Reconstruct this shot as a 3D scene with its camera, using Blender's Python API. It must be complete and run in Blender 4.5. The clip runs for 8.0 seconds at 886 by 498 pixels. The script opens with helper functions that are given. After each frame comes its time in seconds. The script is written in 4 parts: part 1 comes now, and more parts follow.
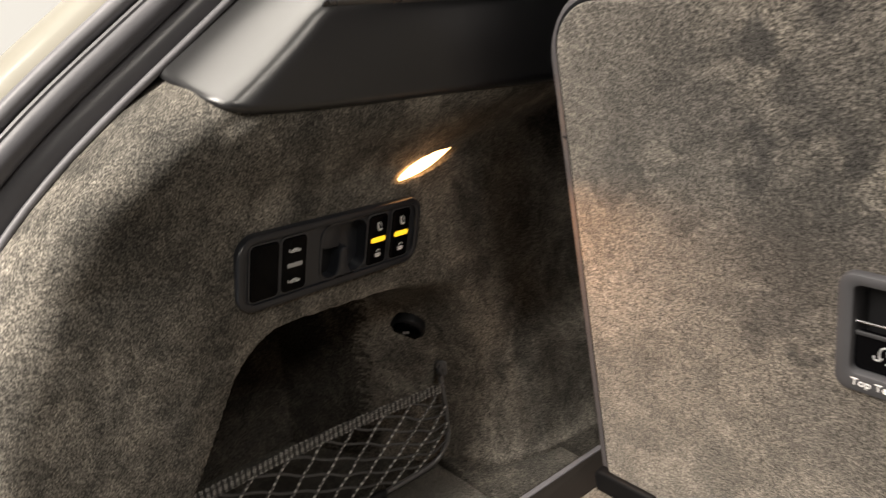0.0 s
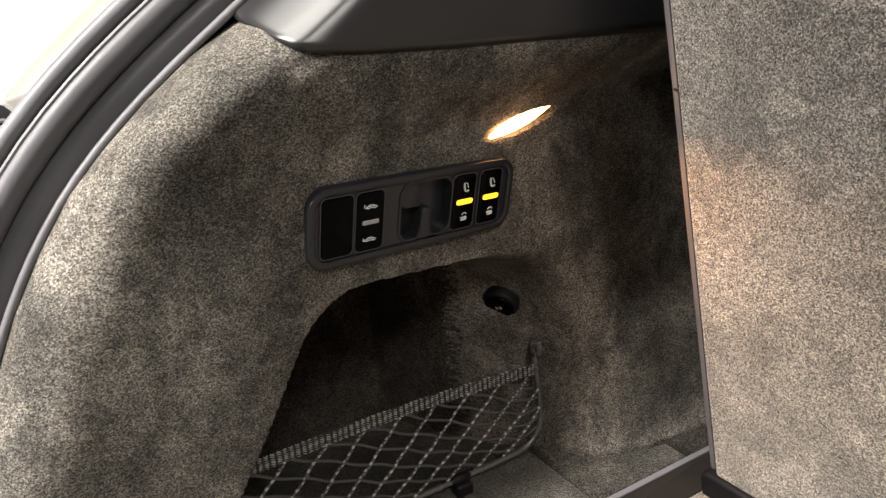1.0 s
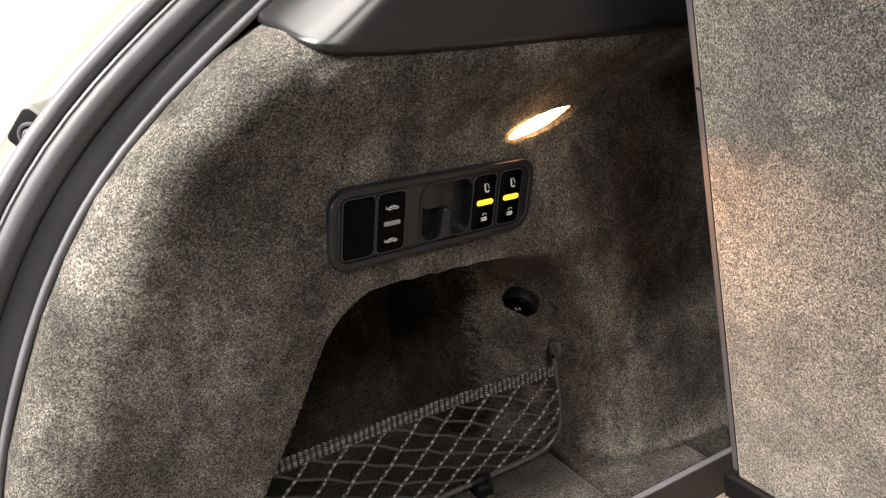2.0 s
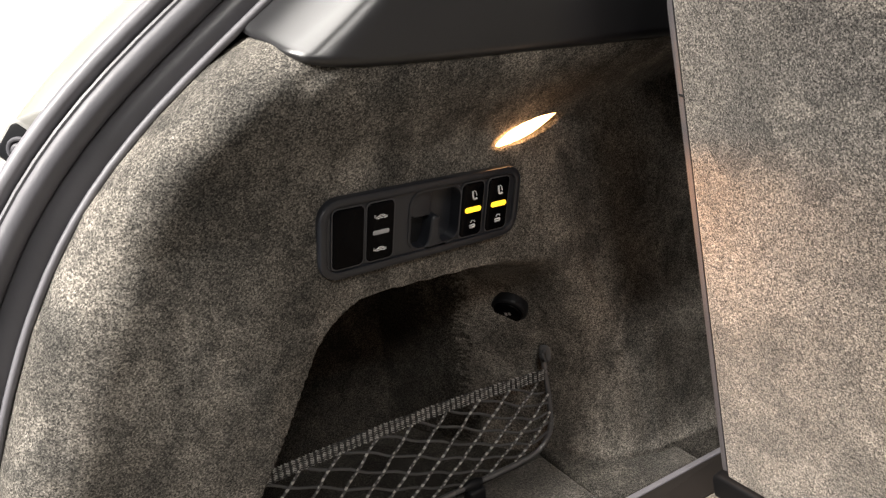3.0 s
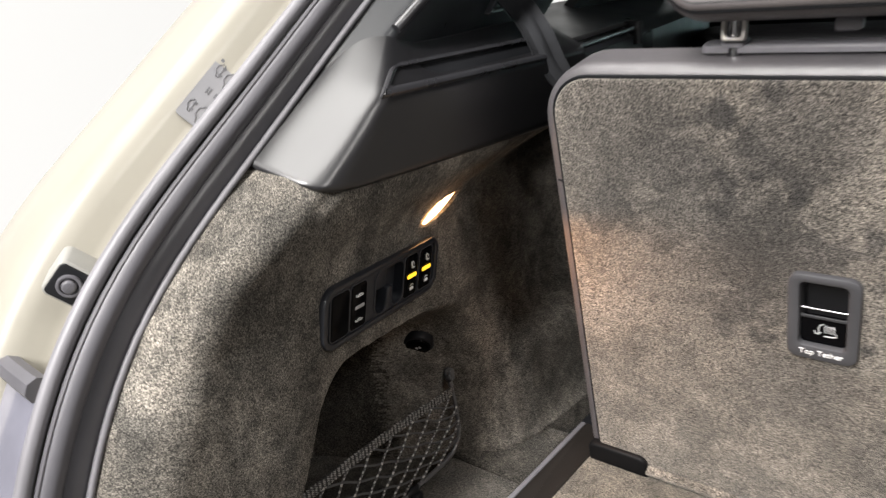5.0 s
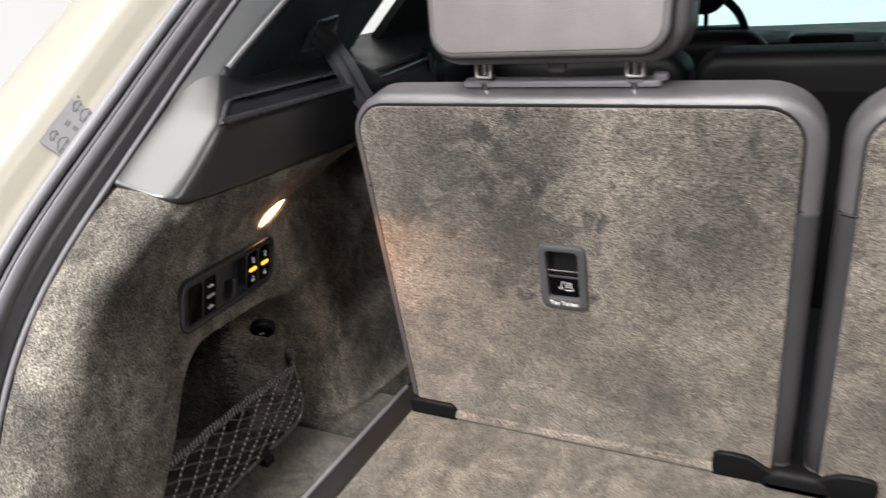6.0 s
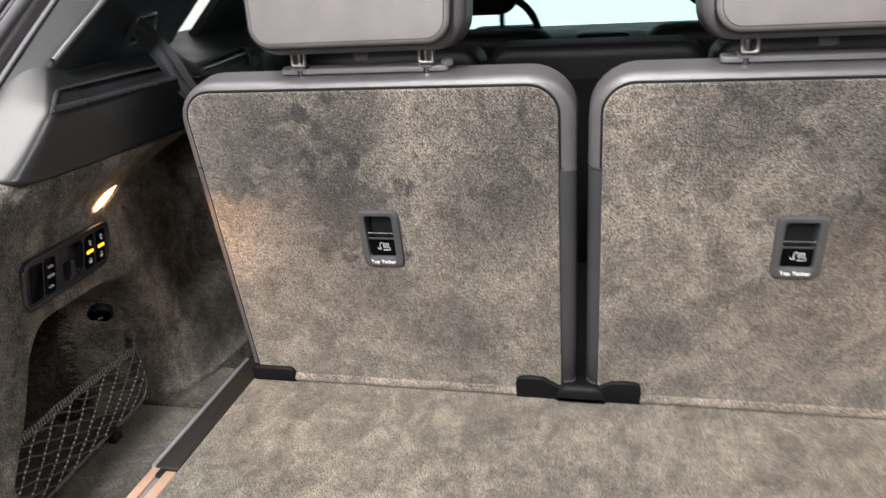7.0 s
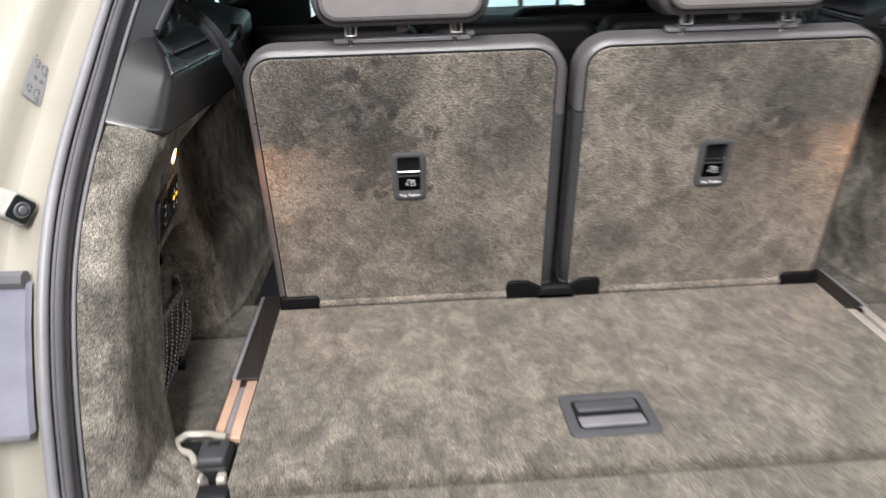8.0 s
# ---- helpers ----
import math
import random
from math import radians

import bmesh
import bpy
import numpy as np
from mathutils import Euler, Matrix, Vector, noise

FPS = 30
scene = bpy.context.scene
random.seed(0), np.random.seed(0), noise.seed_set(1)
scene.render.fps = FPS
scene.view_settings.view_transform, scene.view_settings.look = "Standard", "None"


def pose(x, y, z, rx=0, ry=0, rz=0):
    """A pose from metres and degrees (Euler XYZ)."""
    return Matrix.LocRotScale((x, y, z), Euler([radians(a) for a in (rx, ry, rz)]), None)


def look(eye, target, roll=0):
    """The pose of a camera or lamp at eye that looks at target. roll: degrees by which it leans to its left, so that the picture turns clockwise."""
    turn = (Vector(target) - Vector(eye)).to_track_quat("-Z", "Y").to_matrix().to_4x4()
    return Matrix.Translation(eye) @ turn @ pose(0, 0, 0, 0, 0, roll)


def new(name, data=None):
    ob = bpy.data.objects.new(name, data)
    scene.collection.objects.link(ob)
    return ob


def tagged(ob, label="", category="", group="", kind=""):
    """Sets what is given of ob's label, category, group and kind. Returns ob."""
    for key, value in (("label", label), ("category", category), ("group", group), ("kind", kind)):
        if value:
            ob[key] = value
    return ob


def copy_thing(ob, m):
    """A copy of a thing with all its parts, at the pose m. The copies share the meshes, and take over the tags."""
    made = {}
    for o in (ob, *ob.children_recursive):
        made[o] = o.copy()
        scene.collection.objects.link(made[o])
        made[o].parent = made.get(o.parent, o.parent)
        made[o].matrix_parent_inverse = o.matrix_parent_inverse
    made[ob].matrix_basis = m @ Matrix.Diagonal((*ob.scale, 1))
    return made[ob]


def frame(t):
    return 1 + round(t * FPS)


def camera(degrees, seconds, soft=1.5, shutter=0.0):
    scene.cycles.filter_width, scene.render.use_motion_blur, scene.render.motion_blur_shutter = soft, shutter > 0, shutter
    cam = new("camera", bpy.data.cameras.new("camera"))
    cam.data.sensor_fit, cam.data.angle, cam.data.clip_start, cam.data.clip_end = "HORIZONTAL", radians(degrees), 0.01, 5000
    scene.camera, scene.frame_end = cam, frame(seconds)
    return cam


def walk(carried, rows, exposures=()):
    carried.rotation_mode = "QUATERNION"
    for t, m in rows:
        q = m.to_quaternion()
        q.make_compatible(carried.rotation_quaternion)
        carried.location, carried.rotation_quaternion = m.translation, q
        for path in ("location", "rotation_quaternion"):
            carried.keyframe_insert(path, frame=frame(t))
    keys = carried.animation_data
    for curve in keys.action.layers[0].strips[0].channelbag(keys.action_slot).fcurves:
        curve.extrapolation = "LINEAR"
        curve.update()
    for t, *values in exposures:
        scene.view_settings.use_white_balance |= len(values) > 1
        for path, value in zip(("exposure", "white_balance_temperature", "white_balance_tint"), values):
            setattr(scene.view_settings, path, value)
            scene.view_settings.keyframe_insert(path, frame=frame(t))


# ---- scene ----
cam = camera(61.9, 8.0, 1.3, 0.45)
PATH = [
    (0, (-0.117, -0.494, 0.476), (-1.564, 0.722, -0.177), -3.4),
    (0.3, (-0.122, -0.463, 0.461), (-1.666, 0.612, -0.22), -3.3),
    (0.5, (-0.13, -0.456, 0.441), (-1.714, 0.576, -0.209), -4.0),
    (1, (-0.129, -0.447, 0.439), (-1.773, 0.485, -0.215), -4.5),
    (1.5, (-0.134, -0.452, 0.438), (-1.796, 0.452, -0.21), -5.0),
    (3, (-0.128, -0.453, 0.443), (-1.78, 0.475, -0.197), -5.6),
    (3.5, (-0.128, -0.46, 0.449), (-1.736, 0.543, -0.188), -5.8),
    (4, (-0.129, -0.494, 0.468), (-1.643, 0.644, -0.174), -6.0),
    (4.2, (-0.134, -0.513, 0.474), (-1.613, 0.671, -0.168), -6.0),
    (5.3, (-0.131, -0.704, 0.592), (-1.241, 0.803, -0.112), -5.4),
    (5.5, (-0.1, -0.727, 0.6), (-1.143, 0.83, -0.098), -5.1),
    (5.7, (-0.055, -0.749, 0.605), (-1.005, 0.864, -0.097), -4.9),
    (6, (-0.017, -0.792, 0.61), (-0.869, 0.87, -0.107), -4.7),
    (6.5, (0.05, -0.867, 0.61), (-0.597, 0.882, -0.112), -4.3),
    (6.8, (0.058, -0.888, 0.615), (-0.489, 0.891, -0.117), -4.1),
    (7, (0.04, -0.915, 0.612), (-0.388, 0.892, -0.131), -3.6),
    (7.2, (-0.004, -0.955, 0.608), (-0.339, 0.867, -0.146), -3.3),
    (7.5, (-0.098, -1.036, 0.61), (-0.299, 0.798, -0.16), -2.9),
    (7.7, (-0.178, -1.116, 0.628), (-0.265, 0.721, -0.157), -2.5),
    (7.9, (-0.241, -1.172, 0.641), (-0.206, 0.662, -0.158), -1.9),
    (8, (-0.255, -1.216, 0.641), (-0.169, 0.617, -0.156), -1.7),
]
walk(cam, [(t, look(eye, target, roll)) for t, eye, target, roll in PATH],
     [(0.0, -0.10, 7250, 10), (0.3, -0.05, 7200, 10), (0.7, 0.24, 6950, 10), (1.5, 0.33, 6850, 10), (3.5, 0.32, 6750, 10), (4.2, 0.27, 6720, 10), (5.3, 0.12, 6560, 10), (6.5, 0.17, 6540, 10), (7.2, 0.22, 6540, 10), (8.0, 0.02, 6420, 10)])


# ---- light ----
world = bpy.data.worlds.new("showroom_air")
scene.world = world
world.use_nodes = True
world.node_tree.nodes["Background"].inputs[0].default_value = (0.95, 0.97, 1.0, 1)
world.node_tree.nodes["Background"].inputs[1].default_value = 0.02


def area_lamp(name, m, sx, sy, watts, colour):
    data = bpy.data.lights.new(name, "AREA")
    data.shape, data.size, data.size_y, data.energy, data.color = "RECTANGLE", sx, sy, watts, colour
    ob = new(name, data)
    ob.matrix_world = m
    return ob


# the last panel is an unseen fill light, added to brighten the left lining
PANELS = [(-1.02, -0.65, 2.2, 66), (-0.45, -2.2, 0.6, 100), (-0.45, -3.4, 0.6, 250), (-0.45, -4.8, 0.6, 350), (2.3, -0.7, 1.0, 58)]
GROUND, ROOF = -0.75, 2.75
for px, py, wide, watts in PANELS:
    area_lamp("panel_light", pose(px, py, ROOF - 0.045), wide, 1.2, watts, (1.0, 0.98, 0.96))


def boot_spot(x, aim_x):
    """The bulb behind each small lens in the side lining."""
    data = bpy.data.lights.new("boot_lamp_bulb", "SPOT")
    data.energy, data.color, data.spot_size, data.spot_blend, data.shadow_soft_size = 2.0, (1.0, 0.46, 0.18), radians(90), 0.6, 0.008
    new("boot_lamp_bulb", data).matrix_world = look((x, -0.110, 0.328), (aim_x, -0.02, 0.12))


boot_spot(-0.578, -0.335)
boot_spot(0.590, 0.347)


# ---- materials ----
def nodes_of(name):
    m = bpy.data.materials.new(name)
    m.use_nodes = True
    return m, m.node_tree, m.node_tree.nodes["Principled BSDF"]


def add(nt, kind, **values):
    n = nt.nodes.new(kind)
    for key, value in values.items():
        n.inputs[key.replace("_", " ")].default_value = value
    return n


def ramp(nt, source, a, b, ca=(0, 0, 0, 1), cb=(1, 1, 1, 1)):
    r = nt.nodes.new("ShaderNodeValToRGB")
    r.color_ramp.elements[0].position, r.color_ramp.elements[1].position = a, b
    r.color_ramp.elements[0].color, r.color_ramp.elements[1].color = ca, cb
    nt.links.new(source, r.inputs[0])
    return r.outputs[0]


def blend(nt, kind, fac, a, b):
    n = nt.nodes.new("ShaderNodeMix")
    n.data_type, n.blend_type = "RGBA", kind
    for socket, value in ((n.inputs[0], fac), (n.inputs[6], a), (n.inputs[7], b)):
        if hasattr(value, "is_linked"):
            nt.links.new(value, socket)
        else:
            socket.default_value = value
    return n.outputs[2]


def place(nt, scale=(1, 1, 1), turn=(0, 0, 0)):
    g = nt.nodes.new("ShaderNodeNewGeometry")
    mp = nt.nodes.new("ShaderNodeMapping")
    mp.inputs["Scale"].default_value, mp.inputs["Rotation"].default_value = scale, turn
    nt.links.new(g.outputs["Position"], mp.inputs[0])
    return mp.outputs[0]


def noise_tex(nt, where, scale, detail=2.0, rough=0.5, twist=0.0):
    n = add(nt, "ShaderNodeTexNoise", Scale=scale, Detail=detail, Roughness=rough, Distortion=twist)
    nt.links.new(where, n.inputs["Vector"])
    return n.outputs["Fac"]


def bumped(nt, bsdf, height, strength, distance):
    b = add(nt, "ShaderNodeBump", Strength=strength, Distance=distance)
    nt.links.new(height, b.inputs["Height"])
    nt.links.new(b.outputs[0], bsdf.inputs["Normal"])


def carpet(name, dark, light, patch_scale, marks=(), sheen=0.3, fuzz=0.45, lo=0.445, hi=0.565, lay=(1, 1, 0.9), cell=960.0, fleck=(0.32, 1.95), relief=0.0020, loose=0.55, clump=0.14):
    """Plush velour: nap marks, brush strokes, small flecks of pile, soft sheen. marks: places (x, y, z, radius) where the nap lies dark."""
    m, nt, p = nodes_of(name)
    wide = noise_tex(nt, place(nt, lay), patch_scale, 8, 0.70, 0.6)
    mid = noise_tex(nt, place(nt, (0.9 * lay[0], lay[1], lay[2]), (0.1, 0.15, 0.2)), patch_scale * 3.6, 5, 0.62, 0.4)
    stroke = noise_tex(nt, place(nt, (lay[0], 0.6 * lay[1], 0.7 * lay[2])), 130, 3, 0.6)
    pile = noise_tex(nt, place(nt), 760, 2.5, 0.75)
    tuft = noise_tex(nt, place(nt), 340, 2, 0.65, 0.3)
    base = blend(nt, "MIX", ramp(nt, wide, lo, hi), dark, light)
    base = blend(nt, "MULTIPLY", 0.8, base, ramp(nt, mid, 0.38, 0.61, (0.62, 0.63, 0.64, 1), (1.27, 1.25, 1.23, 1)))
    base = blend(nt, "MULTIPLY", 0.30, base, ramp(nt, stroke, 0.32, 0.68, (0.75, 0.75, 0.75, 1), (1.2, 1.2, 1.2, 1)))
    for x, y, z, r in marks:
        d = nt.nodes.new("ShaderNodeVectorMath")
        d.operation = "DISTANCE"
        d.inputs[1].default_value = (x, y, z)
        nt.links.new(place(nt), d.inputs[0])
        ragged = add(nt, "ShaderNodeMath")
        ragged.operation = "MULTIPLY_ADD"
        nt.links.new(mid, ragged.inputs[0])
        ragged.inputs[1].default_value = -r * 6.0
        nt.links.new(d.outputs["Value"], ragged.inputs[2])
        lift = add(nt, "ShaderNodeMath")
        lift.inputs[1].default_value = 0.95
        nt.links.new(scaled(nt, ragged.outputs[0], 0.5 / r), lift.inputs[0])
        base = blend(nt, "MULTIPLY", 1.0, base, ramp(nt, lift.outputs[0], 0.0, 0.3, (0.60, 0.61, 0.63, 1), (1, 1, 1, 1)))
    base = blend(nt, "MULTIPLY", loose, base, ramp(nt, pile, 0.41, 0.60, (0.2, 0.2, 0.2, 1), (1.95, 1.92, 1.87, 1)))
    base = blend(nt, "MULTIPLY", clump, base, ramp(nt, tuft, 0.32, 0.68, (0.42, 0.42, 0.42, 1), (1.6, 1.6, 1.6, 1)))
    cells = add(nt, "ShaderNodeTexVoronoi", Scale=cell, Randomness=1.0)
    nt.links.new(place(nt), cells.inputs["Vector"])
    base = blend(nt, "MULTIPLY", 1.0, base, ramp(nt, cells.outputs["Color"], 0.22, 0.85, (fleck[0], fleck[0], fleck[0], 1), (fleck[1], 0.985 * fleck[1], 0.955 * fleck[1], 1)))
    nt.links.new(base, p.inputs["Base Color"])
    p.inputs["Roughness"].default_value = 0.95
    p.inputs["Specular IOR Level"].default_value = 0.12
    p.inputs["Sheen Weight"].default_value = sheen
    p.inputs["Sheen Roughness"].default_value = fuzz
    p.inputs["Sheen Tint"].default_value = (0.95, 0.9, 0.82, 1)
    bumped(nt, p, blend(nt, "ADD", 0.3, pile, tuft), 0.8, relief)
    return m


def scaled(nt, value, k):
    n = nt.nodes.new("ShaderNodeMath")
    n.operation = "MULTIPLY"
    n.inputs[1].default_value = k
    nt.links.new(value, n.inputs[0])
    return n.outputs[0]


def surface(name, colour, rough, metal=0.0, grain=300.0, relief=0.15, vary=0.12, spec=0.5, coat=0.0, rough_vary=0.08, depth=0.0004):
    """Plain material with slight colour wear, uneven gloss and fine grain."""
    m, nt, p = nodes_of(name)
    where = place(nt)
    wear = noise_tex(nt, where, 14, 4, 0.6)
    fine = noise_tex(nt, where, grain, 3, 0.6)
    lo, hi = 1 - vary, 1 + vary
    base = blend(nt, "MULTIPLY", 1.0, (*colour, 1), ramp(nt, wear, 0.3, 0.7, (lo, lo, lo, 1), (hi, hi, hi, 1)))
    nt.links.new(base, p.inputs["Base Color"])
    nt.links.new(ramp(nt, wear, 0.25, 0.75, (rough - rough_vary,) * 3 + (1,), (rough + rough_vary,) * 3 + (1,)), p.inputs["Roughness"])
    p.inputs["Metallic"].default_value = metal
    p.inputs["Specular IOR Level"].default_value = spec
    p.inputs["Coat Weight"].default_value = coat
    p.inputs["Coat Roughness"].default_value = 0.08
    if relief:
        bumped(nt, p, fine, relief, depth)
    return m


def leather(name, colour, rough, spec=0.5):
    m, nt, p = nodes_of(name)
    where = place(nt)
    cells = add(nt, "ShaderNodeTexVoronoi", Scale=750.0, Randomness=1.0)
    cells.feature = "DISTANCE_TO_EDGE"
    nt.links.new(where, cells.inputs["Vector"])
    wear = noise_tex(nt, where, 18, 4, 0.6)
    base = blend(nt, "MULTIPLY", 1.0, (*colour, 1), ramp(nt, wear, 0.3, 0.7, (0.85, 0.85, 0.86, 1), (1.12, 1.11, 1.1, 1)))
    nt.links.new(base, p.inputs["Base Color"])
    p.inputs["Roughness"].default_value = rough
    p.inputs["Specular IOR Level"].default_value = spec
    bumped(nt, p, ramp(nt, cells.outputs["Distance"], 0.0, 0.25), 0.22, 0.0005)
    return m


def woven(name, light, dark, along, across):
    """Braided cord: light and dark yarns crossing."""
    m, nt, p = nodes_of(name)
    waves = []
    for axis, scale in (("Y", along), ("Z", across)):
        w = add(nt, "ShaderNodeTexWave", Scale=scale / 6.283, Distortion=0.6, Detail=1.0)
        w.bands_direction = axis
        nt.links.new(place(nt), w.inputs["Vector"])
        waves.append(w.outputs["Fac"])
    mix = blend(nt, "MULTIPLY", 1.0, waves[0], waves[1])
    nt.links.new(ramp(nt, mix, 0.12, 0.5, (*dark, 1), (*light, 1)), p.inputs["Base Color"])
    p.inputs["Roughness"].default_value = 0.8
    bumped(nt, p, mix, 0.6, 0.0008)
    return m


def glow(name, colour, strength):
    m, nt, p = nodes_of(name)
    p.inputs["Base Color"].default_value = (*colour, 1)
    p.inputs["Emission Color"].default_value = (*colour, 1)
    p.inputs["Emission Strength"].default_value = strength
    return m


def lamp_lens(name, hot, strength):
    """Milky lens, brightest over its bulb."""
    m, nt, p = nodes_of(name)
    d = nt.nodes.new("ShaderNodeVectorMath")
    d.operation = "DISTANCE"
    d.inputs[1].default_value = hot
    nt.links.new(place(nt), d.inputs[0])
    fall = ramp(nt, scaled(nt, d.outputs["Value"], 20.0), 0.1, 0.95, (1, 1, 1, 1), (0.22, 0.22, 0.22, 1))
    p.inputs["Base Color"].default_value = (0.8, 0.7, 0.6, 1)
    p.inputs["Emission Color"].default_value = (1.0, 0.52, 0.22, 1)
    nt.links.new(scaled(nt, fall, strength), p.inputs["Emission Strength"])
    return m


def clear(name, colour=(1, 1, 1), rough=0.0):
    m, nt, p = nodes_of(name)
    p.inputs["Base Color"].default_value = (*colour, 1)
    p.inputs["Roughness"].default_value = rough
    p.inputs["Transmission Weight"].default_value = 1.0
    p.inputs["IOR"].default_value = 1.45
    return m


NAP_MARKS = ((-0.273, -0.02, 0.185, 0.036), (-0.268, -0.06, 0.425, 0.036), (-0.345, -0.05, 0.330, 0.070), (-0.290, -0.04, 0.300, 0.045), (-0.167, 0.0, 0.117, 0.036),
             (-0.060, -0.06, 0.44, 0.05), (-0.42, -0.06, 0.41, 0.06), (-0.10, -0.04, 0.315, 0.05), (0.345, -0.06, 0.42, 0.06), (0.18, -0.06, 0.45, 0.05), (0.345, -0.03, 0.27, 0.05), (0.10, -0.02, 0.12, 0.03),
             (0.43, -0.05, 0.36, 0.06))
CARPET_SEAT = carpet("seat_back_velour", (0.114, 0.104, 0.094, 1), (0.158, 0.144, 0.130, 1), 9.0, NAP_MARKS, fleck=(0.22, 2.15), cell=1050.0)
CARPET_FLOOR = carpet("load_floor_velour", (0.066, 0.061, 0.0535, 1), (0.124, 0.1135, 0.099, 1), 12.0, (), 0.2, 0.45, 0.41, 0.60, (1.15, 0.8, 1))
CARPET_SIDE = carpet("side_velour", (0.094, 0.0885, 0.081, 1), (0.168, 0.158, 0.1445, 1), 10.0, (), 0.08, 0.3, cell=1100.0, fleck=(0.40, 1.66), relief=0.0008, loose=0.46, clump=0.20)
# side velour again, coloured darker for the shaded pocket floor and corner
CARPET_SHADED = carpet("shaded_side_velour", (0.037, 0.0345, 0.031, 1), (0.066, 0.062, 0.056, 1), 10.0, (), 0.2, 0.3, cell=900.0, fleck=(0.30, 1.9))
LEATHER = leather("anthracite_leather", (0.085, 0.080, 0.085), 0.38, 0.8)
LEATHER_HEAD = leather("grey_headrest_leather", (0.135, 0.124, 0.126), 0.5)
PLASTIC = surface("charcoal_plastic", (0.010, 0.0099, 0.0112), 0.33, spec=0.85, grain=900, relief=0.15, rough_vary=0.015)
PLASTIC_BLACK = surface("satin_black_plastic", (0.019, 0.0208, 0.0235), 0.34, spec=0.6, grain=900, relief=0.2)
GREY_PLASTIC = surface("mid_grey_plastic", (0.16, 0.155, 0.17), 0.4, grain=900, relief=0.2)
TETHER_GREY = surface("tether_grey_plastic", (0.050, 0.050, 0.055), 0.5, grain=900, relief=0.2)
BEZEL = surface("black_grey_bezel", (0.0165, 0.0182, 0.0232), 0.34, spec=0.6, grain=900, relief=0.15)
# charcoal plastic, coloured lighter to carry the highlight of slot rim and cover edge
RIM_LIT = surface("lit_rim_plastic", (0.024, 0.024, 0.027), 0.30, spec=1.0, grain=900, relief=0.1)
# near-black velour, stands in for the shade inside the net pocket
POCKET_SHADE = carpet("pocket_shade_velour", (0.024, 0.0225, 0.0205, 1), (0.043, 0.040, 0.036, 1), 12.0, (), 0.1)
HINGE_BLACK = surface("hinge_black_plastic", (0.005, 0.005, 0.0055), 0.55, spec=0.12, grain=900, relief=0.2)
RAIL_BROWN = surface("brown_black_plastic", (0.016, 0.0138, 0.0125), 0.55, spec=0.22, grain=800, relief=0.2)
PLASTIC_DARK = surface("black_plastic", (0.009, 0.0095, 0.011), 0.5, spec=0.2, grain=800, relief=0.2)
PLASTIC_MATT = surface("matt_grey_plastic", (0.034, 0.034, 0.037), 0.55, spec=0.4, grain=900, relief=0.2)
GLOSS_BLACK = surface("gloss_black_switch", (0.002, 0.002, 0.0025), 0.2, spec=0.06, relief=0.0, rough_vary=0.03)
RUBBER = surface("black_rubber", (0.085, 0.083, 0.093), 0.45, grain=500, relief=0.25)
GLOSS_ROD = surface("black_coated_wire", (0.085, 0.085, 0.088), 0.28, spec=0.8, relief=0.05)
RUBBER_WEB = surface("web_rubber", (0.10, 0.098, 0.108), 0.36, grain=500, relief=0.15)
RUBBER_GREY = surface("grey_rubber", (0.155, 0.152, 0.165), 0.45, grain=500, relief=0.2)
# left rail's metal, with the boot lamp's warm light put into its colour
ALU_WARM_LIT = surface("warm_lit_aluminium", (0.52, 0.34, 0.25), 0.45, 0.35, 700, 0.15)
ALU_PALE = surface("pale_aluminium", (0.50, 0.45, 0.41), 0.45, 0.35, 700, 0.15)
POST_CHROME = surface("dark_chrome", (0.36, 0.36, 0.37), 0.2, 1.0, relief=0.0, rough_vary=0.05)
RING_METAL = surface("pale_satin_metal", (0.50, 0.46, 0.41), 0.35, 0.55, relief=0.03)
STEEL = surface("dull_steel", (0.42, 0.40, 0.38), 0.4, 0.6, relief=0.05)
CHROME = surface("polished_chrome", (0.85, 0.84, 0.83), 0.12, 1.0, relief=0.0, rough_vary=0.05)
PAINT = surface("cream_body_paint", (0.26, 0.246, 0.211), 0.42, grain=200, relief=0.02, vary=0.03, coat=0.1, spec=0.3)
WHITE_PRINT = surface("white_print", (0.85, 0.85, 0.85), 0.6, relief=0.0)
GREY_PRINT = surface("grey_print", (0.42, 0.42, 0.43), 0.6, relief=0.0)
BUFFER_GREY = surface("grey_buffer_plastic", (0.24, 0.237, 0.222), 0.5, relief=0.1)
LABEL_PAPER = surface("silver_label_film", (0.19, 0.19, 0.205), 0.4, relief=0.05)
INK = surface("dark_ink", (0.10, 0.10, 0.11), 0.6, relief=0.0)
WEBBING = surface("grey_webbing", (0.028, 0.029, 0.032), 0.85, spec=0.1, grain=1500, relief=0.5, depth=0.0008)
NET_DARK = surface("dark_net_cord", (0.065, 0.065, 0.067), 0.8, grain=1800, relief=0.6, depth=0.0008)
STRAP = woven("ribbed_elastic", (0.36, 0.355, 0.34), (0.03, 0.03, 0.03), 370, 900)
NET_LIGHT = woven("light_net_cord", (0.43, 0.425, 0.41), (0.07, 0.07, 0.07), 330, 500)
FABRIC_BLACK = surface("black_seat_cloth", (0.004, 0.004, 0.0045), 0.9, spec=0.05, grain=900, relief=0.4)
LAMP_LENS = lamp_lens("warm_lamp_lens", (-0.609, -0.096, 0.3335), 17.0)
LAMP_LENS_R = lamp_lens("warm_lamp_lens_other", (0.621, -0.096, 0.3335), 17.0)
BLACK_VOID = surface("black_pocket", (0.004, 0.004, 0.005), 0.6, relief=0.0)
